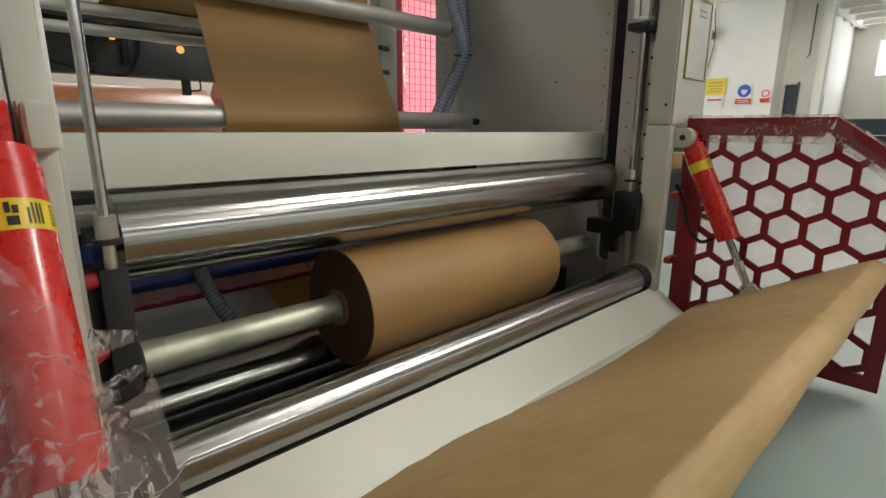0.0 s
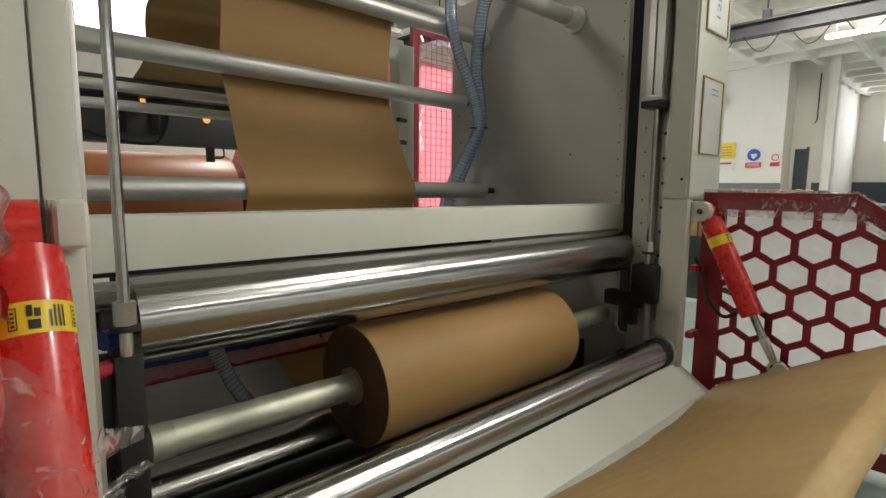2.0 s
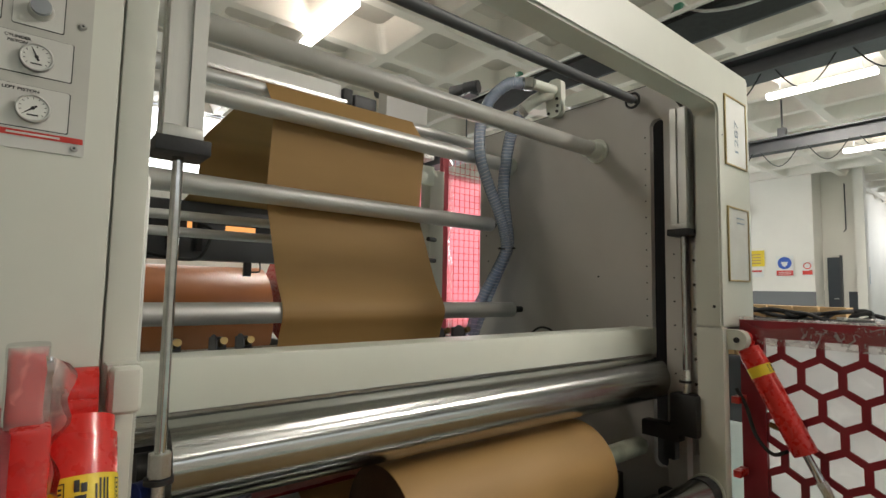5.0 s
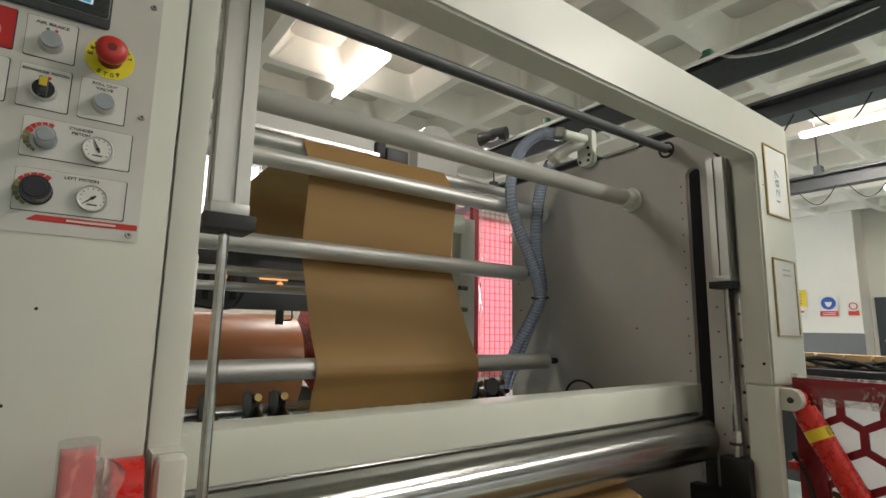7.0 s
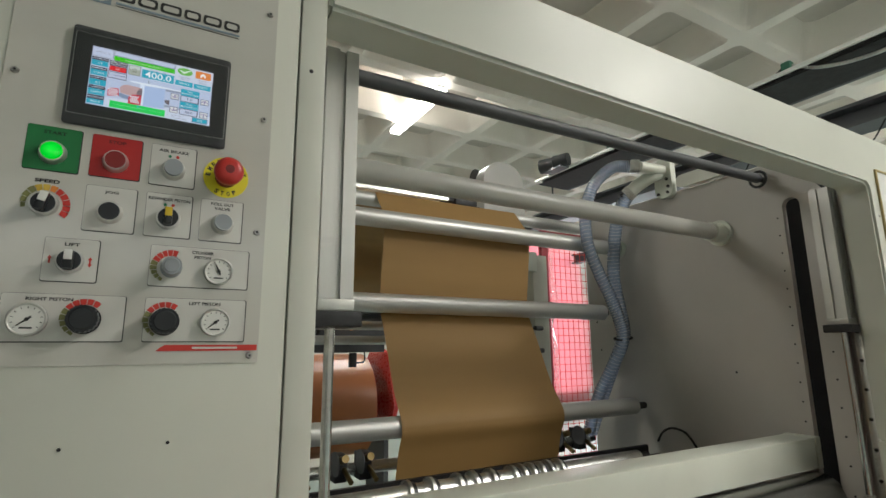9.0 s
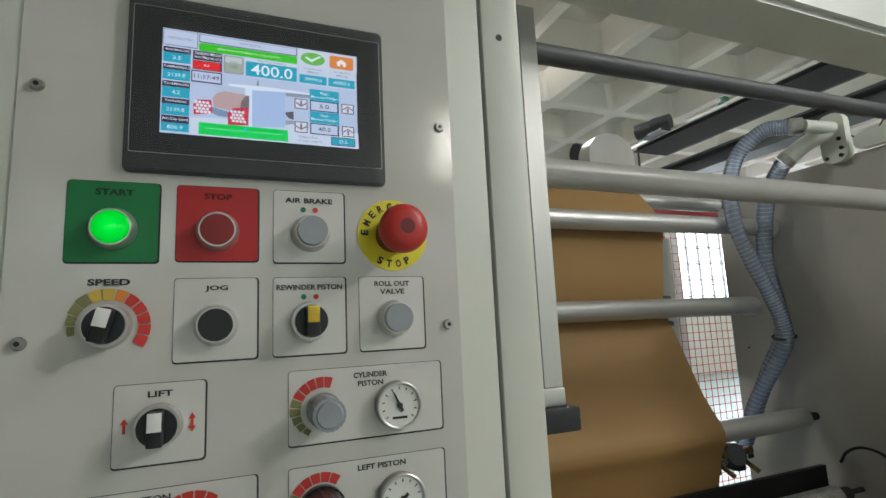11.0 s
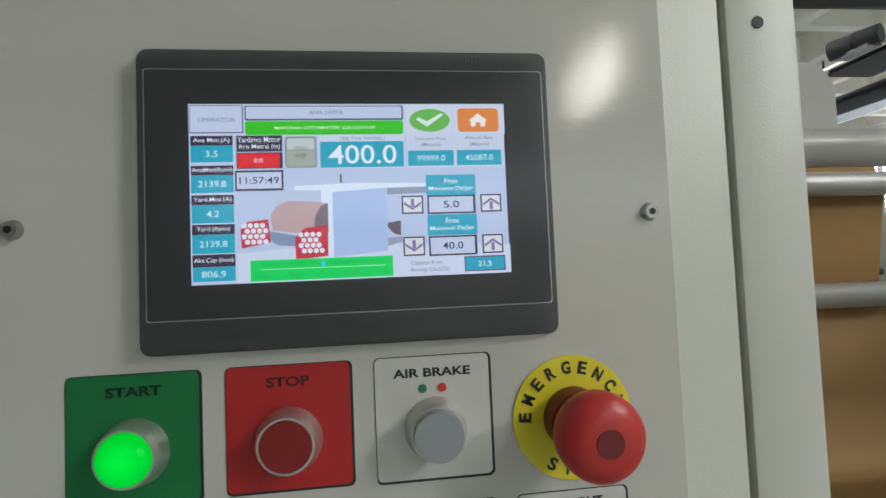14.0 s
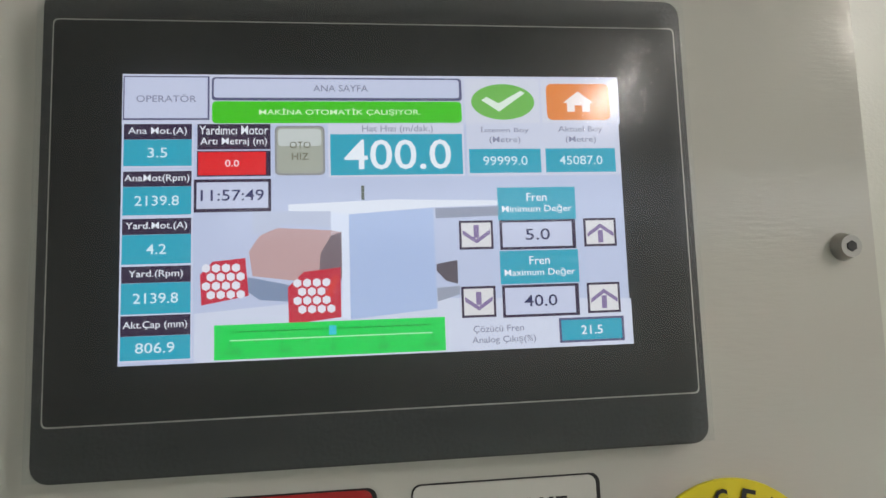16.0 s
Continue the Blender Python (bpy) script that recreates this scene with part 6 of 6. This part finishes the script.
WHITE, INK, CYAN, PLUM, PALE, GREY = (0.93, 0.97, 1.0), (0.10, 0.10, 0.20), (0.03, 0.40, 0.54), (0.035, 0.018, 0.05), (0.62, 0.66, 0.82), (0.26, 0.27, 0.38)
tile(0, 0, 147, 15, (0.66, 0.69, 0.82), 1)
tile(0.3, 0.6, 24, 13.6, INK, 2)
tile(0.7, 1.0, 23.5, 13.1, PALE, 3)
say("OPERATÖR", 12.2, 7.2, 16.5, 2.4, GREY)
tile(24.6, 0.8, 97.6, 7.8, INK, 2, 1)
tile(25.2, 1.3, 96.8, 7.0, PALE, 3, 0.8)
say("ANA SAYFA", 61.5, 4.1, 16, 2.0, GREY)
tile(24.7, 8.0, 97.4, 14.6, (0.06, 0.60, 0.005), 2, 1.2)
say("MAKİNA OTOMATİK ÇALIŞIYOR.", 61.5, 11.3, 47, 2.5, (0.75, 0.95, 0.65))
tile(98.6, 0.8, 121.6, 14.8, (0.72, 0.74, 0.83), 2)
el = [(110.2 + 9.8 * math.cos(k * math.pi / 16), 8.1 + 5.6 * math.sin(k * math.pi / 16)) for k in range(32)]
shape(el, (0.18, 0.52, 0.09), 3)
shape([(103.5, 7.6), (105.2, 6.6), (108.8, 8.6), (115.8, 4.6), (117.0, 5.4), (108.9, 11.2)], (0.82, 0.93, 0.80), 4)
tile(122.2, 0.8, 146.5, 14.8, (0.72, 0.74, 0.83), 2)
tile(123.8, 2.3, 144.0, 13.8, (0.85, 0.26, 0.05), 3, 1.8)
shape([(129.0, 8.4), (133.8, 4.8), (138.6, 8.4), (137.4, 8.4), (137.4, 11.2), (135.0, 11.2), (135.0, 9.2), (132.6, 9.2), (132.6, 11.2), (130.2, 11.2), (130.2, 8.4)], (1.0, 0.9, 0.85), 4)
for (h0, h1, v1), a, b, wa in (((14.8, 19.3, 27.0), "Ana Mot.(A)", "3.5", 16), ((28.5, 32.9, 41.0), "AnaMot(Rpm)", "2139.8", 17.6), ((42.0, 46.5, 54.8), "Yard.Mot.(A)", "4.2", 16.5), ((55.4, 60.0, 68.6), "Yard.(Rpm)", "2139.8", 14.5), ((69.0, 74.6, 81.2), "Akt.Çap (mm)", "806.9", 17)):
    tile(0.2, h0 - 0.5, 19.7, v1 + 0.5, (0.66, 0.70, 0.84), 2)
    tile(0.7, h0, 19.2, h1, PLUM, 3)
    say(a, 9.9, (h0 + h1) / 2, wa, 2.5, WHITE)
    tile(0.7, h1 + 0.05, 19.2, v1, CYAN, 3)
    say(b, 9.9, (h1 + v1) / 2, 5.4 if len(b) == 3 else 12.0 if len(b) == 6 else 10.4, 2.9, (0.72, 0.90, 0.95))
tile(20.7, 14.8, 41.1, 22.3, PLUM, 2)
say("Yardımcı Motor", 30.9, 16.7, 19.2, 2.6, WHITE)
say("Artı Metraj (m)", 30.9, 20.2, 18.6, 2.7, WHITE)
tile(20.6, 22.7, 41.1, 30.2, PLUM, 2)
tile(21.0, 23.1, 39.8, 29.8, (0.85, 0.015, 0.02), 3)
say("0.0", 30.4, 26.4, 3.9, 2.0, (1, 0.85, 0.85))
tile(19.8, 31.0, 41.2, 40.5, PLUM, 2)
tile(20.6, 31.9, 40.4, 39.5, PALE, 3)
say("11:57:49", 30.5, 35.7, 17.5, 3.2, (0.03, 0.03, 0.12))
tile(42.3, 15.4, 56.6, 30.1, (0.30, 0.30, 0.30), 2, 1.4)
tile(42.9, 16.0, 56.0, 29.5, (0.42, 0.44, 0.36), 3, 1.2)
tile(43.3, 16.4, 55.6, 21.5, (0.62, 0.66, 0.62), 4, 1.0)
say("OTO", 49.6, 21.2, 6.0, 2.0, (0.16, 0.16, 0.10), 5)
say("HIZ", 49.6, 24.6, 4.8, 2.0, (0.16, 0.16, 0.10), 5)
tile(57.6, 15.0, 97.8, 30.8, (0.72, 0.74, 0.85), 2)
say("Hat Hızı (m/dak.)", 78, 16.6, 21, 2.4, GREY)
tile(58.2, 18.0, 97.2, 30.3, CYAN, 3)
say("400.0", 78, 24.2, 31.5, 9.0, WHITE)
tile(98.6, 15.0, 146.4, 31.0, (0.68, 0.71, 0.83), 2)
say("İstenen Boy", 110.3, 16.9, 15, 2.3, GREY)
say("(Metre)", 110.3, 20.1, 9.6, 2.3, GREY)
say("Aktuel Boy", 134.0, 16.9, 14, 2.3, GREY)
say("(Metre)", 134.0, 20.1, 9.6, 2.3, GREY)
tile(99.2, 22.7, 121.2, 30.1, CYAN, 3)
say("99999.0", 110.2, 26.4, 13.6, 2.8, (0.72, 0.90, 0.95))
tile(122.7, 22.7, 144.7, 30.1, CYAN, 3)
say("45087.0", 133.7, 26.4, 13.6, 2.8, (0.72, 0.90, 0.95))
# picture of the machine on the page
shape([(20, 69), (62, 66), (147, 69), (147, 82.6), (20, 82.6)], (0.70, 0.74, 0.86), 1)
shape([(46, 40.5), (63.2, 41.8), (87.8, 40.2), (108, 39.8), (108, 38.4), (76, 37.6), (46, 38.6)], (0.84, 0.88, 0.95), 2)
shape([(63.2, 41.8), (87.8, 40.4), (88.2, 70.0), (63.2, 72.2)], (0.46, 0.57, 0.82), 3)
shape([(58.0, 41.0), (63.2, 41.8), (63.2, 72.2), (61.0, 71.5), (61.0, 60.0), (58.0, 58.0)], (0.80, 0.86, 0.98), 4)
shape([(36.0, 40.5), (58.0, 40.8), (58.0, 45.6), (44.0, 44.5), (40.0, 47), (36.0, 47)], (0.55, 0.60, 0.74), 3)
shape([(35.0, 52), (38, 47.5), (43, 45.4), (58, 46.4), (61, 47), (61, 60.5), (54, 61.5), (36.0, 59.0)], (0.58, 0.38, 0.37), 4)
shape([(55, 53), (58, 48), (61, 47), (61, 60.5), (56, 61.5), (54.6, 58)], (0.20, 0.15, 0.17), 5)
shape([(28, 58.5), (36, 59.5), (47, 62), (46, 66.5), (38, 65.8)], (0.24, 0.31, 0.45), 4)
for x0, pts in ((0, [(21.8, 58.2), (25.2, 54.6), (34.1, 53.8), (35.0, 64.5), (22.2, 66.8)]), (1, [(45.8, 62.5), (50.3, 58.2), (60.6, 57.2), (60.6, 71.4), (46.0, 73.0)])):
    shape(pts, (0.62, 0.03, 0.06), 6)
    cx_ = sum(p[0] for p in pts) / 5
    cz_ = sum(p[1] for p in pts) / 5
    for i in range(4):
        for j in range(4):
            hx = cx_ - 4.2 + 2.7 * i + (1.3 if j % 2 else 0)
            hz = cz_ - 3.1 + 2.5 * j
            if hx < max(p[0] for p in pts) - 1.6:
                shape([(hx + 1.27 * math.cos(k * math.pi / 3 + 0.5), hz + 1.27 * math.sin(k * math.pi / 3 + 0.5)) for k in range(6)], (0.86, 0.86, 0.92), 7)
shape([(56.2, 65.0), (58.6, 59.4), (60.2, 59.8), (58.4, 65.6)], (0.75, 0.05, 0.05), 8)
tile(66.9, 33.4, 67.8, 37.6, (0.12, 0.14, 0.10), 3)
shape([(88.5, 40.5), (108, 40.2), (108, 43), (88.5, 43.5)], (0.30, 0.33, 0.42), 3)
shape([(88.3, 57), (94.5, 56), (94.5, 63), (91, 62), (88.3, 59)], (0.12, 0.10, 0.12), 3)
shape([(88.3, 64), (95, 63.6), (95, 66), (88.3, 68)], (0.35, 0.38, 0.46), 3)
tile(25.8, 72.4, 90.2, 82.0, (0.02, 0.72, 0.10), 9)
tile(30.0, 74.3, 86.5, 74.6, (0.005, 0.30, 0.03), 10)
tile(30.0, 76.6, 86.5, 76.9, (0.50, 0.95, 0.55), 10)
for k in range(9):
    tile(30.0 + 7.03 * k, 76.9, 30.3 + 7.03 * k, 78.6 if k % 2 == 0 else 77.7, (0.01, 0.34, 0.04), 10)
tile(57.2, 73.6, 59.2, 76.2, (0.05, 0.6, 0.75), 11)
for t_, cx_ in (("-100", 30.4), ("-50", 44.6), ("0", 58.3), ("50", 72.3), ("100", 86.2)):
    say(t_, cx_, 79.9, 1.35 * len(t_), 1.5, (0.01, 0.34, 0.04), 11)
for z0, nm, val, zv0, zv1 in ((34.6, "Minimum", "5.0", 44.4, 53.4), (53.7, "Maximum", "40.0", 63.9, 73.4)):
    tile(107.2, z0, 131.2, z0 + 9.9, CYAN, 3)
    say("Fren", 119.2, z0 + 3.0, 6.2, 2.5, WHITE)
    say(nm + " Değer", 119.2, z0 + 6.7, 21.5, 2.7, WHITE)
    tile(107.5, zv0, 130.8, zv1, PLUM, 3)
    tile(108.3, zv0 + 0.8, 129.6, zv1 - 0.8, PALE, 4)
    say(val, 119.0, (zv0 + zv1) / 2, 2.5 * len(val), 3.4, (0.03, 0.03, 0.10), 5)
    for x0, up in ((95.3, -1), (133.3, 1)):
        tile(x0, zv0, x0 + 10.2, zv1 - 0.4, PLUM, 3)
        tile(x0 + 0.7, zv0 + 0.7, x0 + 9.5, zv1 - 1.1, (0.80, 0.79, 0.78), 4)
        c0, m0 = x0 + 5.1, (zv0 + zv1 - 0.4) / 2
        tile(c0 - 0.8, m0 - (2.9 if up < 0 else 0.6), c0 + 0.8, m0 + (0.9 if up < 0 else 3.2), (0.25, 0.18, 0.36), 5)
        shape([(c0 - 4.1, m0 + up * 0.2), (c0, m0 - up * 2.6), (c0 + 4.1, m0 + up * 0.2), (c0 + 4.1, m0 + up * 1.5), (c0, m0 - up * 1.3), (c0 - 4.1, m0 + up * 1.5)], (0.25, 0.18, 0.36), 6)
say("Çözücü Fren", 106, 76.6, 15, 2.4, GREY)
say("Analog Çıkış(%)", 107.5, 79.8, 19, 2.4, GREY)
tile(124.2, 74.1, 144.2, 81.4, INK, 3)
tile(124.9, 74.8, 143.4, 80.7, CYAN, 4)
say("21.5", 134.1, 77.8, 6.6, 2.6, WHITE, 5)
